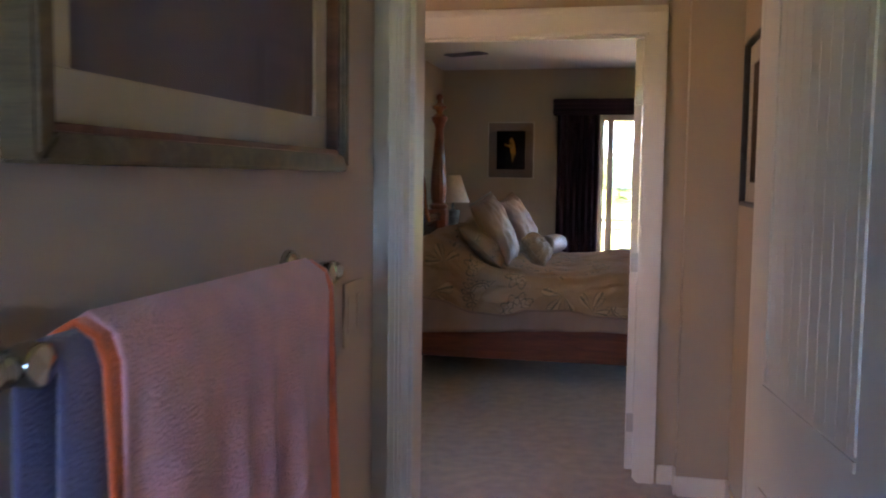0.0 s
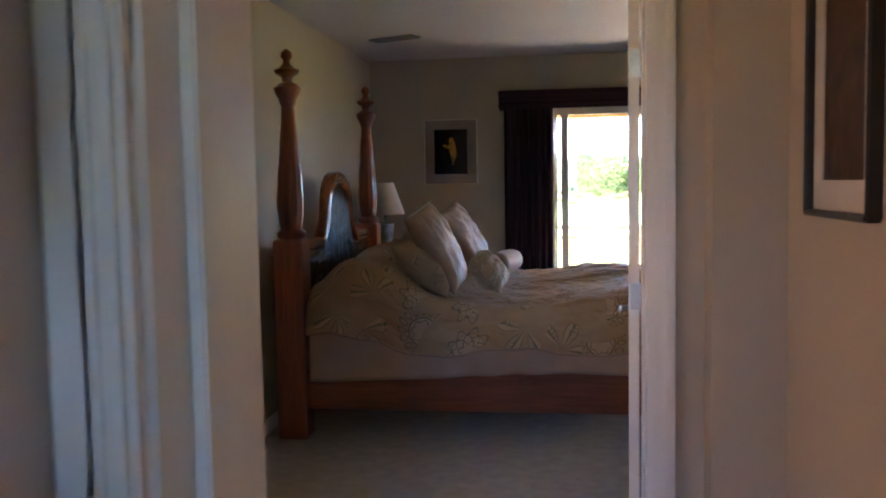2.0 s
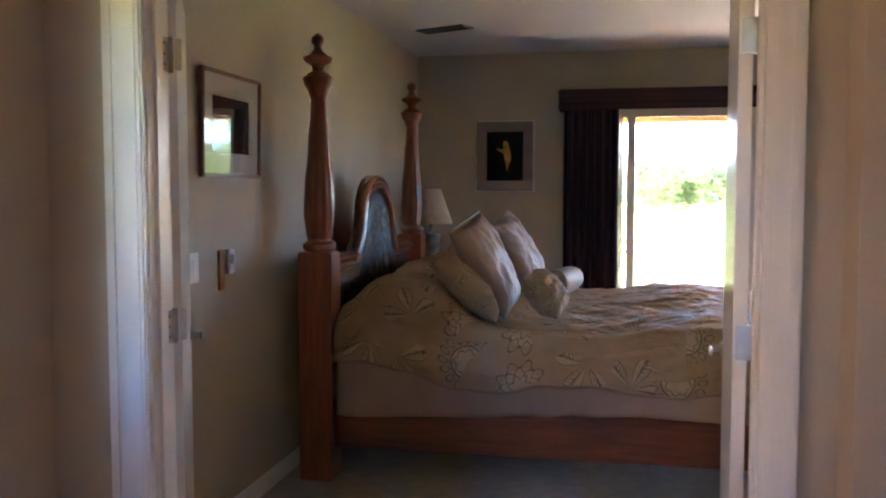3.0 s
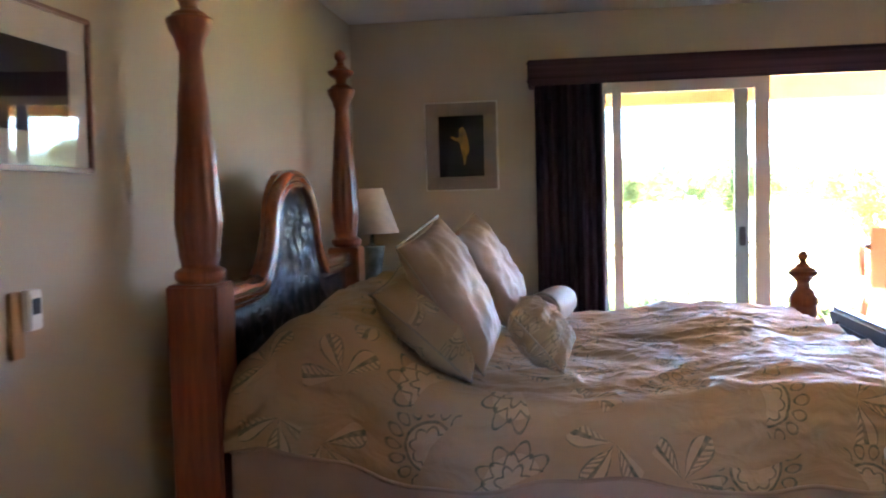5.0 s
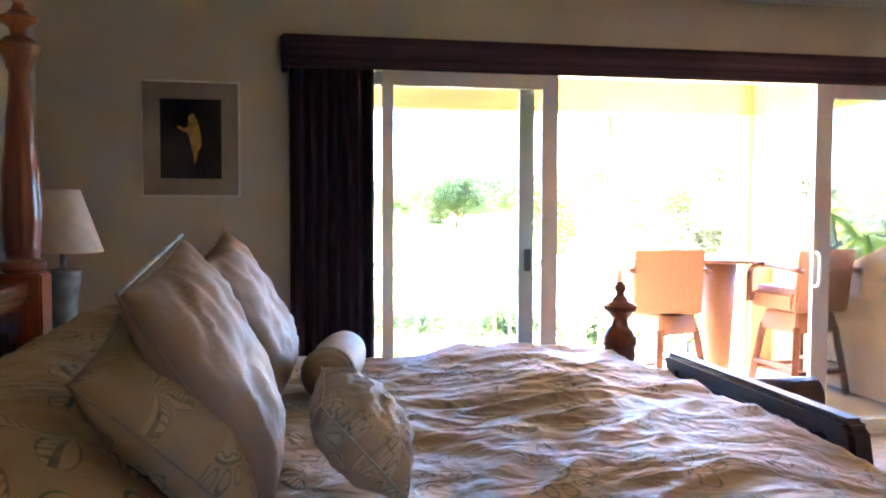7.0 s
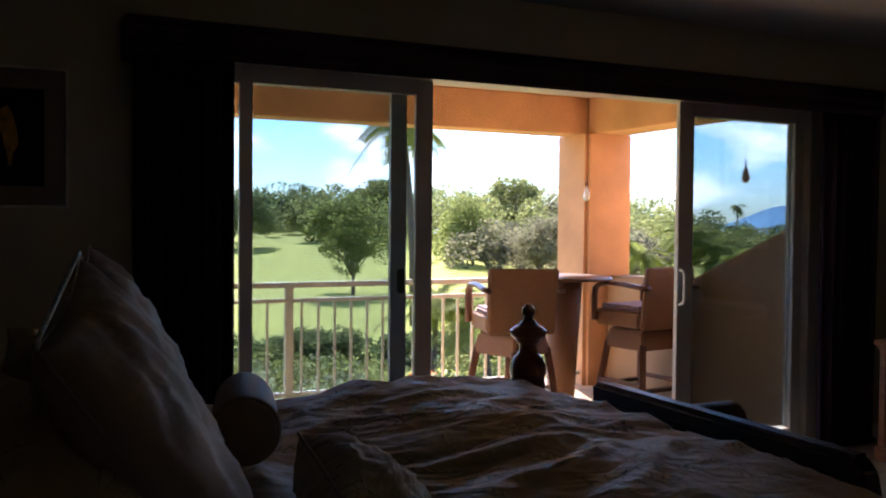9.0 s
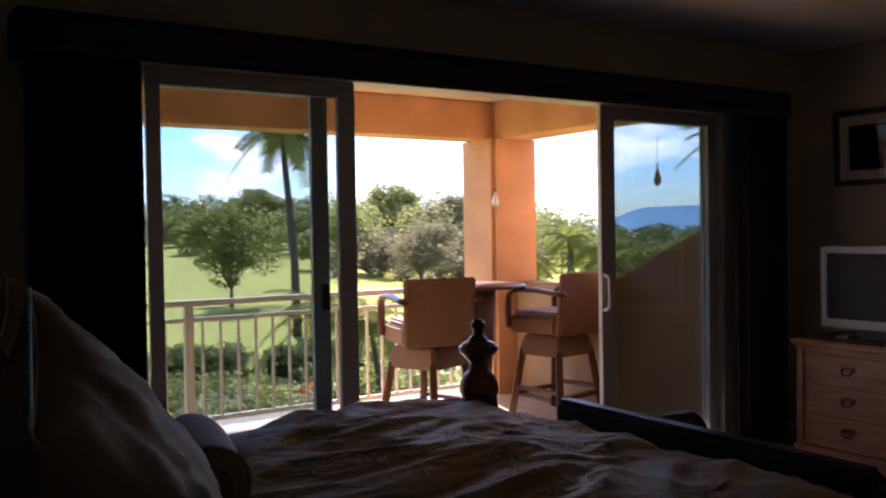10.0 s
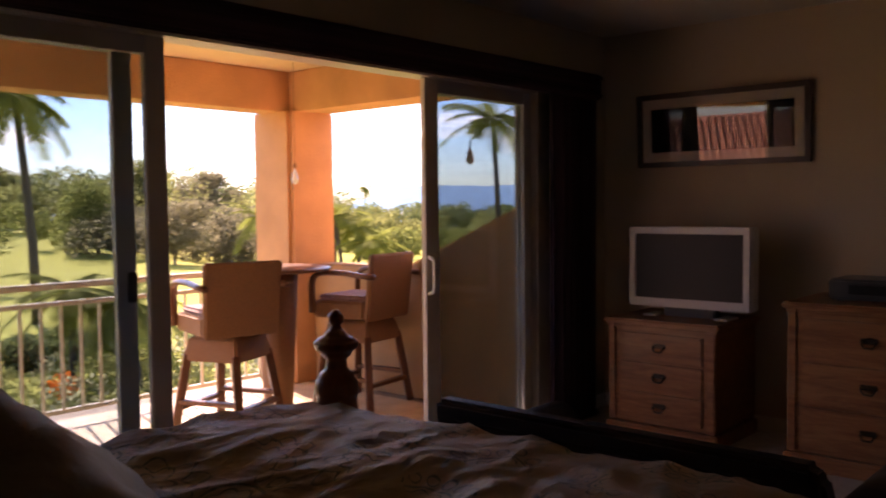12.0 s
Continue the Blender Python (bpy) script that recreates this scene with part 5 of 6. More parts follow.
def bar_chair(label, at, base_turn, seat_turn):
    """A tall swivel chair: woven shell back and seat box, bent arms, splayed legs. Legs and seat are turned apart; the seat faces its +y."""
    ob = thing("bar_chair", label, "chair", at, 0, "bar chairs round the tall table")
    base, seat = pose(0, 0, 0, 0, 0, base_turn), pose(0, 0, 0, 0, 0, seat_turn)

    def put(name, bm, mat, turn, label="", smooth=False):
        q = part(name, bm, mat, ob, label, smooth)
        q.matrix_local = turn
        return q

    back = boxed((-0.24, -0.235, 0.615), (0.24, -0.19, 1.075), 0.012, 3)
    for v in back.verts:
        v.co.y -= 0.055 * (v.co.z - 0.615) / 0.46
        v.co.x *= 1 + 0.05 * (v.co.z - 0.615) / 0.46
    put("backrest", back, WICKER, seat, "woven resin back")
    put("seat_box", boxed((-0.24, -0.189, 0.625), (0.24, 0.25, 0.745), 0.014, 3), WICKER, seat, "woven resin seat box")
    put("seat_cushion", boxed((-0.22, -0.18, 0.745), (0.22, 0.235, 0.785), 0.018, 3), CUSHION, seat, "plum fabric cushion")
    put("swivel", lathe([(0.12, 0.59), (0.12, 0.626)], 24), TVDARK, base, "", True)
    apron = boxed((-0.185, -0.185, 0.46), (0.185, 0.185, 0.605), 0.012, 2)
    for v in apron.verts:
        k = 1.12 - 0.20 * (v.co.z - 0.46) / 0.145
        v.co.x, v.co.y = v.co.x * k, v.co.y * k
    put("apron", apron, WICKER, base, "tapered woven apron")
    corners = ((-1, -1), (1, -1), (1, 1), (-1, 1))
    for sx, sy in corners:
        put("leg", bar((sx * 0.24, sy * 0.24, 0), (sx * 0.175, sy * 0.175, 0.50), 0.052, 0.052, 0.006), CHAIRWOOD, base)
    for a, b in ((0, 1), (1, 2), (2, 3), (3, 0)):
        pa, pb = corners[a], corners[b]
        z = 0.17 if a % 2 == 0 else 0.21
        put("stretcher", bar((pa[0] * 0.215, pa[1] * 0.215, z), (pb[0] * 0.215, pb[1] * 0.215, z), 0.05, 0.028, 0.004), CHAIRWOOD, base)
    for sx in (-1, 1):
        x = sx * 0.262
        arm = tube([(x, -0.31, 0.925), (x, -0.20, 0.93), (x, -0.05, 0.945), (x, 0.10, 0.945), (x, 0.18, 0.935), (x, 0.228, 0.905), (x, 0.24, 0.85), (x, 0.24, 0.76), (x, 0.24, 0.66)], 0.019, 12)
        for v in arm.verts:
            v.co.x = x + (v.co.x - x) * 1.5
        put("armrest", arm, CHAIRWOOD, seat, "bent wooden arm", True)
    return ob


bar_chair("tan woven bar chair with dark wooden legs beside the railing", (3.83, 10.82, -0.03), 20, -13)
bar_chair("tan woven bar chair with dark wooden legs beside the parapet", (4.90, 10.72, -0.03), 8.7, 9)
table = thing("bar_table", "tall round table with a woven tapered pedestal", "table", (4.40, 11.05, -0.03))
part("table_top", lathe(smooth_profile([(0.36, 0.96), (0.375, 0.968), (0.375, 0.98), (0.36, 0.988)], 2), 48), CHAIRWOOD, table, "dark wooden round top", True)
part("pedestal", lathe([(0.098, 0), (0.10, 0.02), (0.152, 0.96)], 36), WICKER, table, "woven tapered pedestal", True)
part("plinth", lathe([(0.11, 0.0), (0.11, 0.02), (0.10, 0.025)], 32), CHAIRWOOD, table, "", True)

# hanging crystal drops
CRYSTAL = material("crystal", (0.92, 0.94, 0.95), 0.05, vary=0.02, coat=1.0)
SUNCATCH = material("smoky_crystal", (0.62, 0.56, 0.46), 0.08, vary=0.2, scale=30, coat=1.0)
for at, top, mat, label in (((4.746, 11.25, 1.60), 2.45, CRYSTAL, "clear crystal drop on a thread from the lanai ceiling"), ((5.06, 9.845, 1.70), 2.45, SUNCATCH, "pale amber crystal drop on a chain from the lanai ceiling")):
    h = thing("suncatcher", label, "ornament", at)
    part("drop", lathe(smooth_profile([(0.001, -0.065), (0.018, -0.055), (0.028, -0.03), (0.022, 0.0), (0.008, 0.045), (0.001, 0.06)], 3), 14), mat, h, "", True)
    part("thread", tube([(0, 0, 0.06), (0, 0, top - at[2])], 0.0012, 6), BRONZE, h)
    ring = [(0.012 * math.cos(a / 12 * 2 * math.pi), 0, 0.075 + 0.016 * math.sin(a / 12 * 2 * math.pi)) for a in range(13)]
    part("ring", tube(ring, 0.003, 6), BRONZE, h, "", True)


# ---- land ----
def lawn(name, a, b, c):
    m = bpy.data.materials.new(name)
    m.use_nodes = True
    n, l = m.node_tree.nodes, m.node_tree.links
    p = n["Principled BSDF"]
    p.inputs["Roughness"].default_value = 0.9
    p.inputs["Specular IOR Level"].default_value = 0.2
    tc, big, fine = n.new("ShaderNodeTexCoord"), n.new("ShaderNodeTexNoise"), n.new("ShaderNodeTexNoise")
    big.inputs["Scale"].default_value, big.inputs["Detail"].default_value = 0.06, 5
    fine.inputs["Scale"].default_value, fine.inputs["Detail"].default_value = 3.0, 6
    l.new(tc.outputs["Object"], big.inputs["Vector"])
    l.new(tc.outputs["Object"], fine.inputs["Vector"])
    r = n.new("ShaderNodeValToRGB")
    r.color_ramp.elements[0].position, r.color_ramp.elements[0].color = 0.35, (*a, 1)
    r.color_ramp.elements[1].position, r.color_ramp.elements[1].color = 0.7, (*b, 1)
    mx = n.new("ShaderNodeMix")
    mx.data_type = "RGBA"
    mx.inputs[7].default_value = (*c, 1)
    l.new(big.outputs["Fac"], r.inputs["Fac"])
    l.new(r.outputs["Color"], mx.inputs[6])
    k = n.new("ShaderNodeMapRange")
    k.inputs[1].default_value, k.inputs[2].default_value, k.inputs[4].default_value = 0.45, 0.75, 0.5
    l.new(fine.outputs["Fac"], k.inputs[0])
    l.new(k.outputs[0], mx.inputs[0])
    l.new(mx.outputs[2], p.inputs["Base Color"])
    return m


GRASS = lawn("mown_grass", (0.24, 0.25, 0.035), (0.33, 0.33, 0.045), (0.35, 0.30, 0.08))
WATER = material("deep_sea", (0.012, 0.05, 0.12), 0.25, vary=0.2, scale=0.01, bump=0.2, bump_scale=0.4)
ISLE = material("hazy_blue_hill", (0.17, 0.30, 0.42), 0.95, vary=0.06, scale=0.004, spec=0.0)
BARK = material("grey_brown_bark", (0.16, 0.12, 0.085), 0.9, vary=0.25, scale=3, bump=0.8, bump_scale=25)
PALMBARK = material("palm_bark", (0.10, 0.078, 0.058), 0.9, vary=0.25, scale=6, bump=0.8, bump_scale=20, stretch=(1, 1, 4))


def leaf_material(name, a, b, scale=1.0):
    m = material(name, b, 0.8, second=a, scale=scale, spec=0.12)
    n, l = m.node_tree.nodes, m.node_tree.links
    p = n["Principled BSDF"]
    t, mx = n.new("ShaderNodeBsdfTranslucent"), n.new("ShaderNodeMixShader")
    src = p.inputs["Base Color"].links[0].from_socket
    geo, hsv, mr = n.new("ShaderNodeNewGeometry"), n.new("ShaderNodeHueSaturation"), n.new("ShaderNodeMapRange")
    mr.inputs[3].default_value, mr.inputs[4].default_value = 0.78, 1.22
    l.new(geo.outputs["Random Per Island"], mr.inputs[0])
    l.new(mr.outputs[0], hsv.inputs["Value"])
    l.new(src, hsv.inputs["Color"])
    l.new(hsv.outputs["Color"], p.inputs["Base Color"])
    l.new(hsv.outputs["Color"], t.inputs["Color"])
    mx.inputs[0].default_value = 0.62
    l.new(p.outputs[0], mx.inputs[1])
    l.new(t.outputs[0], mx.inputs[2])
    l.new(mx.outputs[0], n["Material Output"].inputs["Surface"])
    return m


LEAF_MID = leaf_material("green_leaves", (0.145, 0.165, 0.045), (0.25, 0.275, 0.08), 0.5)
LEAF_DARK = leaf_material("dark_green_leaves", (0.10, 0.13, 0.05), (0.185, 0.215, 0.08), 0.3)
LEAF_OLIVE = leaf_material("olive_leaves", (0.165, 0.18, 0.06), (0.28, 0.285, 0.10), 0.2)
LEAF_DRY = leaf_material("grey_mauve_twigs", (0.14, 0.125, 0.075), (0.22, 0.205, 0.11), 0.4)
LEAF_PALM = leaf_material("palm_leaves", (0.10, 0.125, 0.025), (0.22, 0.235, 0.055), 0.8)
LEAF_PALE = leaf_material("silvery_leaves", (0.26, 0.27, 0.14), (0.40, 0.40, 0.24), 0.5)
FLOWER = leaf_material("orange_blossom", (0.55, 0.10, 0.02), (0.75, 0.22, 0.03), 3.0)

GZ = -3.2


def land_z(x, y):
    """The lawn rolls gently, climbs to the north-west and falls away to the sea."""
    d = math.hypot(x - 1, y - 6)
    az = math.degrees(math.atan2(x - 1, y - 6))
    climb = 2.9 * ss(55, 112, d) * (1 - ss(24, 36, az)) * ss(-120, -60, az)
    return GZ + climb + 0.25 * math.sin(x * 0.05) * ss(25, 60, d) + 0.5 * noise.noise(Vector((x * 0.02, y * 0.02, 0))) * ss(20, 60, d) - 14 * ss(170, 420, d)


bm = bmesh.new()
rings = []
for i in range(46):
    r = 1.0 * (1.148 ** i)
    rings.append([bm.verts.new((1 + r * math.sin(a * math.pi / 40), 6 + r * math.cos(a * math.pi / 40), land_z(1 + r * math.sin(a * math.pi / 40), 6 + r * math.cos(a * math.pi / 40)))) for a in range(80)])
for a, b in zip(rings, rings[1:]):
    for i in range(80):
        bm.faces.new((a[i], a[(i + 1) % 80], b[(i + 1) % 80], b[i]))
bm.faces.new(rings[0])
structure("ground", bm, GRASS, "mown sunlit golf lawn, rolling towards the sea", True)
bm = bmesh.new()
bmesh.ops.create_circle(bm, cap_ends=True, segments=64, radius=4700)
bmesh.ops.translate(bm, verts=bm.verts, vec=(0, 0, -13))
structure("water", bm, WATER, "deep blue sea out to the horizon")


def plan(az, d):
    """A place out of doors by compass angle from the window axis and distance."""
    return 0.6 + d * math.sin(radians(az)), 5.8 + d * math.cos(radians(az))


hill = bmesh.new()
rows = []
for i in range(81):
    az = 40 + 45 * i / 80
    k = ss(41.5, 46.5, az) * (1 - 0.7 * ss(62, 84, az))
    x, y = plan(az, 3900)
    h = -13 + 116 * k * (0.95 + 0.05 * noise.noise(Vector((az * 0.3, 0, 0)))) + 3 * noise.noise(Vector((az * 0.8, 2, 0)))
    x2, y2 = plan(az, 4300)
    rows.append((hill.verts.new((x, y, -14)), hill.verts.new((x2, y2, h))))
for (a, b), (c, d) in zip(rows, rows[1:]):
    hill.faces.new((a, c, d, b))
tagged(part("backdrop_island", hill, ISLE, None, "", True), "hazy blue island across the sea", kind="structure")


def leaf_cloud(centres, per, size, rnd, squash=0.75, flat=0.5):
    """Many small leaf quads in clumps round the centres (x, y, z, radius)."""
    vs, fs = [], []
    for cx, cy, cz, cr in centres:
        for _ in range(per):
            a, b = rnd.uniform(0, 2 * math.pi), rnd.uniform(-1, 1)
            r = cr * (0.35 + 0.65 * rnd.random() ** 0.5)
            q = math.sqrt(1 - b * b)
            p = Vector((cx + r * q * math.cos(a), cy + r * q * math.sin(a), cz + r * b * squash))
            u = Vector((rnd.gauss(0, 1), rnd.gauss(0, 1), rnd.gauss(0, flat))).normalized()
            w = u.cross(Vector((rnd.gauss(0, 1), rnd.gauss(0, 1), rnd.gauss(0, 1)))).normalized()
            s = size * rnd.uniform(0.6, 1.3)
            i = len(vs)
            vs += [p - u * s, p - w * s * 0.5, p + u * s, p + w * s * 0.5]
            fs.append((i, i + 1, i + 2, i + 3))
    me = bpy.data.meshes.new("leaves")
    me.from_pydata([tuple(v) for v in vs], [], fs)
    return me


def tree(name, label, az, d, h, cr, mat, seed, clumps=22, per=130, leaf=0.16, trunk=0.14, bare=0.32, spread=0.8):
    rnd = random.Random(seed)
    x, y = plan(az, d)
    z = land_z(x, y)
    ob = thing(name, label, "tree", (x, y, z))
    fork = h * bare
    part("trunk", tube([(0, 0, -0.2), (0.05 * rnd.uniform(-1, 1) * h / 5, 0, fork * 0.5), (0.1 * rnd.uniform(-1, 1), 0.1, fork), (0.2 * rnd.uniform(-1, 1), 0.1, h * 0.7)], trunk, 9, taper=trunk * 0.35), BARK, ob, "", True)
    centres = []
    for i in range(clumps):
        a = rnd.uniform(0, 2 * math.pi)
        k = rnd.random() ** 0.6
        zz = fork * 0.95 + (h - fork) * rnd.uniform(0.1, 1.0) ** 0.9
        wide = math.sin(math.pi * min(1, max(0.12, (zz - fork * 0.7) / (h * 1.06 - fork * 0.7)))) ** 0.6
        r = cr * k * wide * spread
        centres.append((r * math.cos(a), r * math.sin(a), zz, cr * rnd.uniform(0.22, 0.38)))
    for cx, cy, cz, _ in centres[: max(5, clumps // 3)]:
        part("limb", tube([(0, 0, fork * rnd.uniform(0.7, 1.0)), (cx * 0.45, cy * 0.45, fork + (cz - fork) * 0.5), (cx * 0.95, cy * 0.95, cz)], trunk * 0.45, 6, taper=0.02), BARK, ob, "", True)
    me = leaf_cloud(centres, int(per * 1.6), leaf * 0.7, rnd)
    me.materials.append(mat)
    new("crown", me).parent = ob
    return ob


def palm(name, label, az, d, h, seed, fronds=22, length=2.6, droop=1.0, lean=0.4, trunk=0.16, mat=None, stems=1):
    rnd = random.Random(seed)
    x, y = plan(az, d)
    ob = thing(name, label, "palm tree", (x, y, land_z(x, y)))
    for s in range(stems):
        ox, oy = (rnd.uniform(-1.1, 1.1), rnd.uniform(-1.1, 1.1)) if stems > 1 else (0, 0)
        hh = h * (rnd.uniform(0.75, 1.0) if stems > 1 else 1)
        top = Vector((ox + lean * rnd.choice((-1, 1)), oy + 0.2, hh))
        part("trunk", tube([(ox, oy, -0.2), (ox + (top.x - ox) * 0.15, oy, hh * 0.35), (ox + (top.x - ox) * 0.55, oy + 0.1, hh * 0.7), tuple(top)], trunk, 10, taper=trunk * 0.62), PALMBARK, ob, "", True)
        vs, fs = [], []
        for i in range(fronds):
            a = 2 * math.pi * i / fronds + rnd.uniform(-0.45, 0.45)
            up = rnd.uniform(-0.5, 1.15)
            L = length * rnd.uniform(0.65, 1.15)
            dirv = Vector((math.cos(a), math.sin(a), 0))
            side = Vector((-math.sin(a), math.cos(a), 0))
            spine = []
            for k in range(15):
                t = k / 14
                spine.append(top + dirv * L * t * (1 - 0.25 * droop * t * (1 - up)) + Vector((0, 0, L * (0.75 * up * t - (0.34 + 0.5 * droop) * t * t))))
            for k in range(14):
                p, q = spine[k], spine[k + 1]
                b0 = len(vs)
                vs += [p + Vector((0, 0, 0.015)), p - side * 0.02, q - side * 0.015, q + Vector((0, 0, 0.015)), p + side * 0.02, q + side * 0.015]
                fs += [(b0, b0 + 1, b0 + 2, b0 + 3), (b0, b0 + 3, b0 + 5, b0 + 4)]
                if k < 1:
                    continue
                w = 0.30 * length / 2.6 * math.sin(math.pi * min(1, 0.15 + 0.85 * (k / 14))) ** 0.7 + 0.055 * length
                for half in (0, 0.33, 0.67):
                    m = p.lerp(q, half)
                    tan = (q - p).normalized()
                    for sg in (-1, 1):
                        tip = m + side * sg * w * 1.5 + tan * w * 0.8 - Vector((0, 0, w * rnd.uniform(0.5, 1.2) * droop))
                        c = len(vs)
                        vs += [m, m + tan * 0.016 * length + side * sg * 0.012 * length, tip, m - tan * 0.006 * length + side * sg * 0.018 * length]
                        fs.append((c, c + 1, c + 2, c + 3))
        me = bpy.data.meshes.new("fronds")
        me.from_pydata([tuple(v) for v in vs], [], fs)
        me.materials.append(mat or LEAF_PALM)
        new("fronds", me).parent = ob
    return ob


tree("shade_tree", "round green shade tree on the lawn", 19.6, 51, 5.3, 3.3, LEAF_MID, 11, 34, 170, 0.16, 0.13, 0.24, 0.95)
tree("shade_tree", "pale tall tree behind the lawn", 21.0, 104, 6.2, 4.2, LEAF_OLIVE, 12, 40, 170, 0.26, 0.25)
tree("shade_tree", "mauve-brown leafy tree at the lawn's edge", 31.7, 66, 4.7, 3.6, LEAF_DRY, 13, 40, 190, 0.15, 0.14, 0.12)
tree("shade_tree", "dark leafy tree at the edge of the lawn", 27.3, 76, 5.6, 3.6, LEAF_MID, 14, 30, 170, 0.20, 0.14, 0.15)
tree("shade_tree", "tall pale green tree beyond the lawn", 30.0, 110, 8.0, 5.0, LEAF_OLIVE, 15, 34, 150, 0.30, 0.25)
tree("shade_tree", "airy grey-green tree beyond the lawn", 33.8, 105, 8.0, 4.5, LEAF_DRY, 16, 30, 140, 0.28, 0.25)
tree("shade_tree", "dark leafy tree beside the lawn", 12.5, 88, 5.0, 4.2, LEAF_DARK, 17, 34, 170, 0.20)
palm("palm", "tall coconut palm with drooping fronds on the lawn", 23.7, 38, 8.8, 21, 18, 2.9, 0.55, 0.5, 0.2)
palm("palm", "tall coconut palm near the sea side", 52.1, 36, 7.9, 22, 18, 2.3, 0.4, 0.2, 0.14)
palm("palm", "far slender palm above the woods", 43.7, 150, 7.9, 23, 14, 1.7, 0.9, 0.3, 0.16)
palm("palm", "bushy low palm clump beyond the parapet", 39.5, 31, 4.4, 24, 16, 1.35, 0.3, 0.3, 0.09, None, 3)
palm("palm", "bushy low palm clump beyond the parapet", 43.6, 30, 4.4, 25, 16, 1.35, 0.3, 0.3, 0.09, None, 3)
palm("palm", "low feathery palm below the railing", 27.0, 22, 3.0, 26, 18, 1.7, 0.35, 0.2, 0.09, None, 2)

rnd = random.Random(5)
# far woods: three belts of crowns
for name, label, d0, d1, n, hmin, hmax, mat, per, leaf, a0, a1 in (
        ("far_woods", "dark green belt of far trees", 118, 150, 240, 7.0, 9.6, LEAF_DARK, 120, 0.40, -25, 72),
        ("far_woods", "olive belt of far trees", 92, 118, 130, 5.0, 8.2, LEAF_OLIVE, 125, 0.33, -25, 60),
        ("far_woods", "dry mauve belt of scrub at the lawn's edge", 70, 92, 46, 2.6, 4.8, LEAF_DRY, 120, 0.26, 27, 40),
        ("far_woods", "green belt of scrub at the lawn's edge", 74, 92, 46, 2.4, 4.6, LEAF_MID, 120, 0.26, 24, 70)):
    centres = []
    for _ in range(n):
        az, d = rnd.uniform(a0, a1), rnd.uniform(d0, d1)
        x, y = plan(az, d)
        h = rnd.uniform(hmin, hmax)
        h *= 1 - 0.46 * ss(35, 45, az)
        h = max(2.4, h - 0.9 * max(0.0, land_z(x, y) - GZ))
        for q in range(3):
            r = h * rnd.uniform(0.28, 0.42)
            centres.append((x + rnd.uniform(-1, 1) * h * 0.5, y + rnd.uniform(-1, 1) * h * 0.4, land_z(x, y) + h * (0.25 + 0.27 * q), r))
    me = leaf_cloud(centres, int(per * 1.7), leaf * 0.72, rnd, 0.9)
    me.materials.append(mat)
    tagged(new(name, me), label, "woods", kind="stuff")
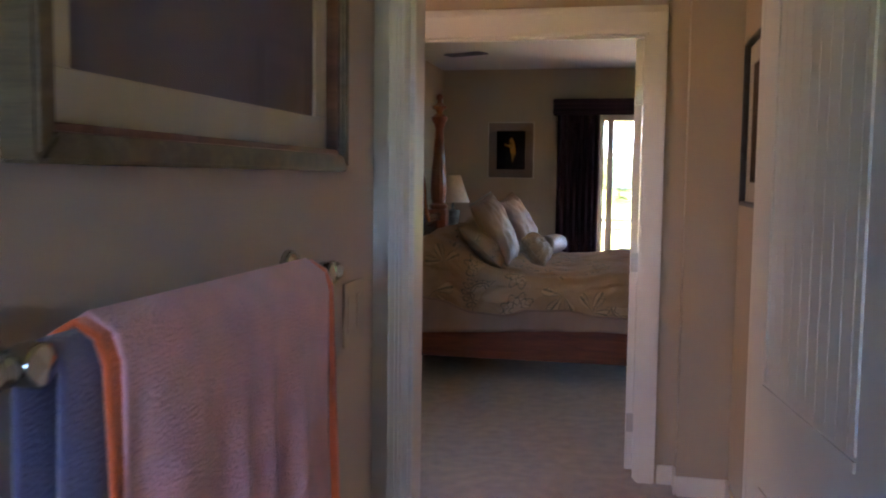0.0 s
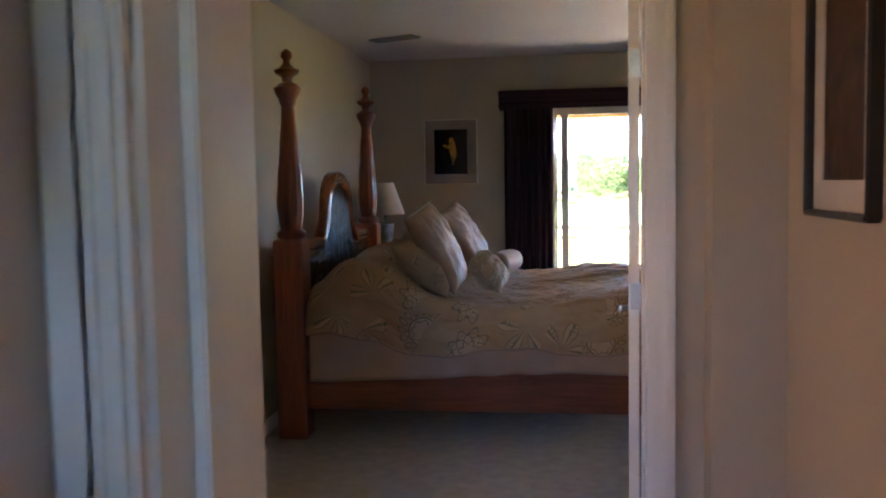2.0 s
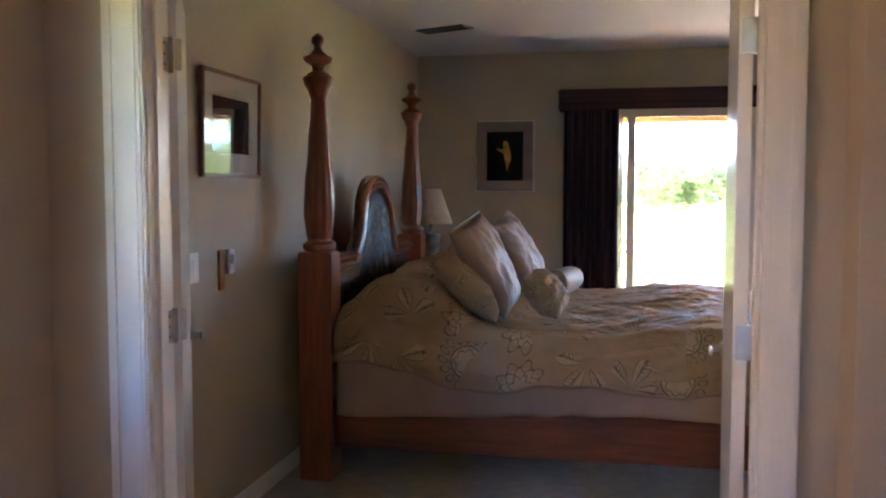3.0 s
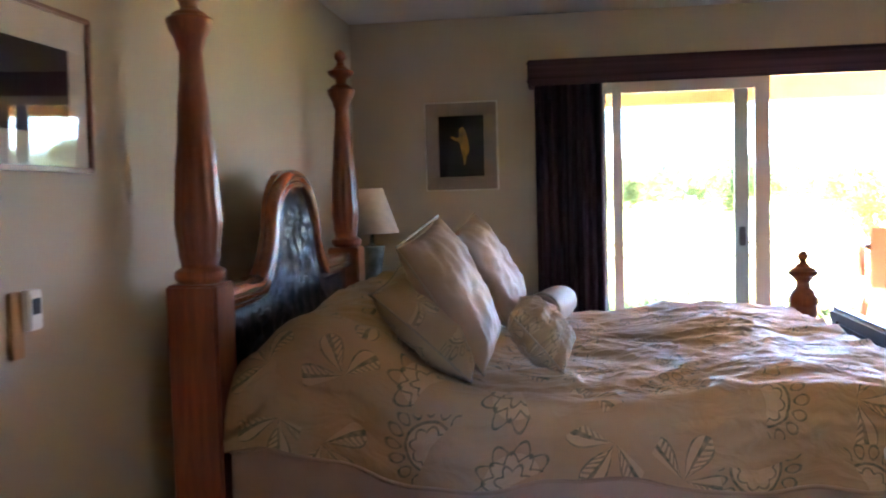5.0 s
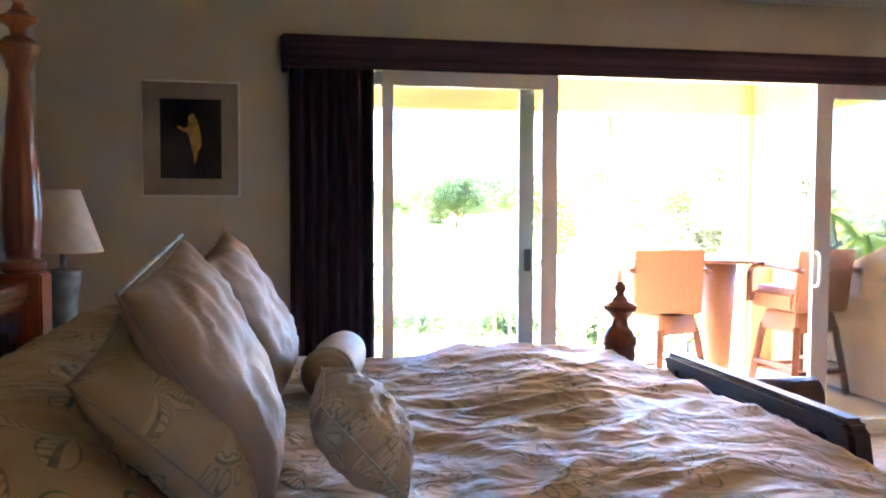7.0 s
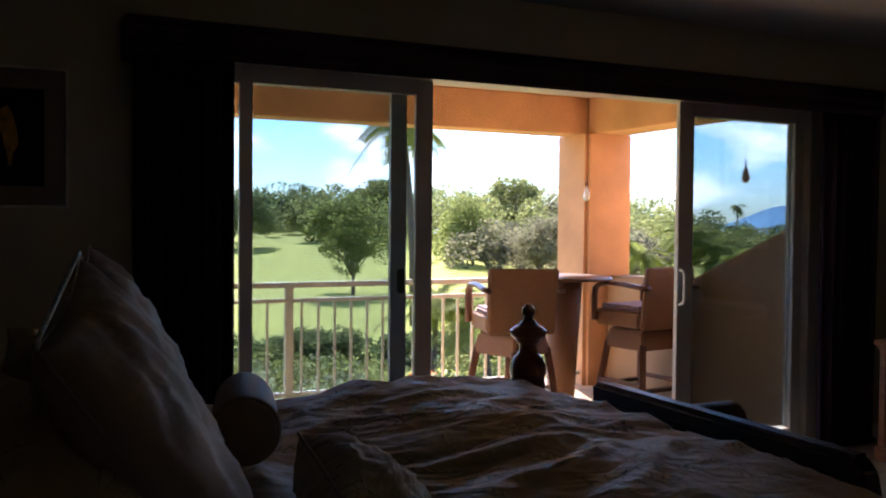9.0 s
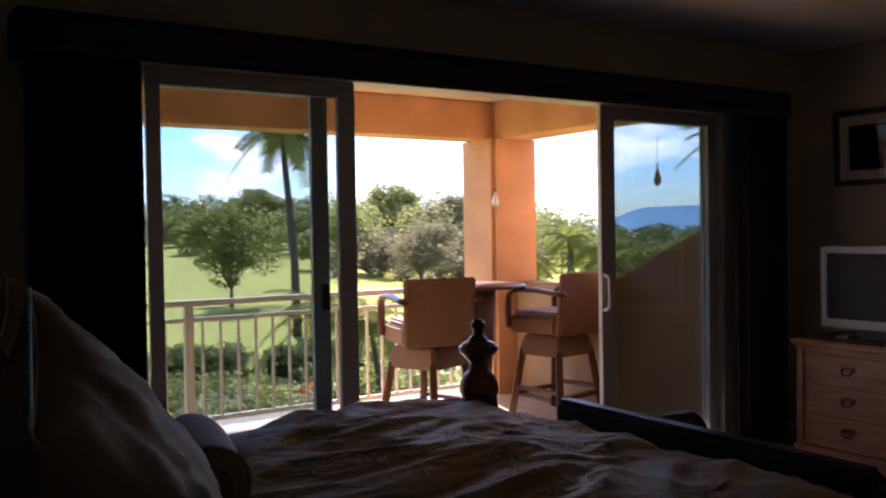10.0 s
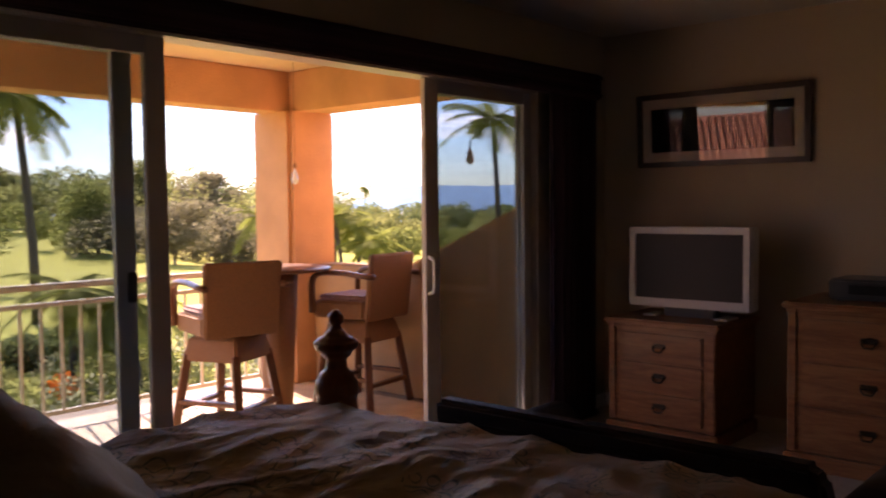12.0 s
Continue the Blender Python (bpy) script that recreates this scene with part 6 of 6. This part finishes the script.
# clipped hedge and shrub bank below the balcony
for name, label, az0, az1, d0, d1, n, r0, r1, z0, mat, leaf, per in (
        ("hedge", "dark clipped hedge along the lawn", 0, 44, 27.5, 29.0, 110, 0.45, 0.7, 0.5, LEAF_DARK, 0.09, 240),
        ("shrub_bank", "grey-green shrubs below the balcony", 0, 54, 11.5, 25.0, 200, 0.45, 0.85, 0.40, LEAF_OLIVE, 0.07, 200),
        ("shrub_bank", "green shrubs below the balcony", 0, 54, 12.0, 24.5, 110, 0.45, 0.9, 0.45, LEAF_MID, 0.08, 200),
        ("shrub_bank", "pale silvery shrubs below the balcony", 0, 54, 12.0, 25.0, 70, 0.4, 0.8, 0.6, LEAF_PALE, 0.07, 220),
        ("flowering_shrub", "small shrub with orange blossom", 24.6, 25.2, 19.0, 19.3, 2, 0.25, 0.32, 1.35, FLOWER, 0.05, 130)):
    centres = []
    for _ in range(n):
        x, y = plan(rnd.uniform(az0, az1), rnd.uniform(d0, d1))
        r = rnd.uniform(r0, r1)
        centres.append((x, y, land_z(x, y) + z0 * rnd.uniform(0.7, 1.3), r))
    me = leaf_cloud(centres, per, leaf, rnd, 0.9)
    me.materials.append(mat)
    tagged(new(name, me), label, "shrubs", kind="stuff")

# ---- neighbouring house, met only in reflections ----
ROOFTILE = material("terracotta_roof_tile", (0.42, 0.17, 0.09), 0.85, vary=0.2, scale=6, bump=0.3, bump_scale=40)
house = thing("neighbour_house", "low stucco house with a terracotta tile roof", "house", (-13.5, 17.0, GZ), -28)
part("wall", boxed((-3.5, -4.5, 0), (3.5, 4.5, 3.2), 0.02), STUCCO, house, "tan stucco wall")
for k in (-2.5, 0.0, 2.5):
    w = part("window", boxed((3.49, k - 0.5, 1.5), (3.53, k + 0.5, 2.8), 0.01), ALUMINIUM, house, "white framed window")
    part("pane", boxed((3.531, k - 0.44, 1.56), (3.54, k + 0.44, 2.74)), SCREEN, w)
roof = part("roof", extrude([(-4.1, 3.1), (4.1, 3.1), (0, 5.2)], "y", -5.0, 5.0), ROOFTILE, house, "gabled tile roof")
bm = bmesh.new()
for side in (-1, 1):
    for i in range(52):
        y = -4.9 + 0.192 * i
        for k in range(14):
            a, b = k / 14, (k + 1) / 14
            pa = Vector((side * 4.1 * (1 - a), y, 3.13 + 2.1 * a))
            pb = Vector((side * 4.1 * (1 - b), y, 3.16 + 2.1 * b - 0.03))
            tube([pa + Vector((0, 0, 0.03)), pb], 0.075, 6, bm, 0.06)
part("roof_tiles", bm, ROOFTILE, roof, "rounded terracotta tiles", True)
part("ridge", tube([(0, -5.05, 5.2), (0, 5.05, 5.2)], 0.14, 10), ROOFTILE, roof, "rounded ridge tiles", True)

# ---- lanai floor tiles ----
tile_me = mesh("tile", boxed((-0.2015, -0.2015, 0), (0.2015, 0.2015, 0.008), 0.002, 1), LANAITILE)
tile_field = tagged(thing("lanai_floor", "warm beige square floor tiles with grey joints", "floor", (0, YN + 0.2, -0.036)), kind="structure")
for i in range(13):
    for j in range(6):
        t = new("tile", tile_me)
        t.parent, t.location = tile_field, (0.06 + 0.406 * i, 0.206 + 0.406 * j, rnd.uniform(-0.001, 0.001))
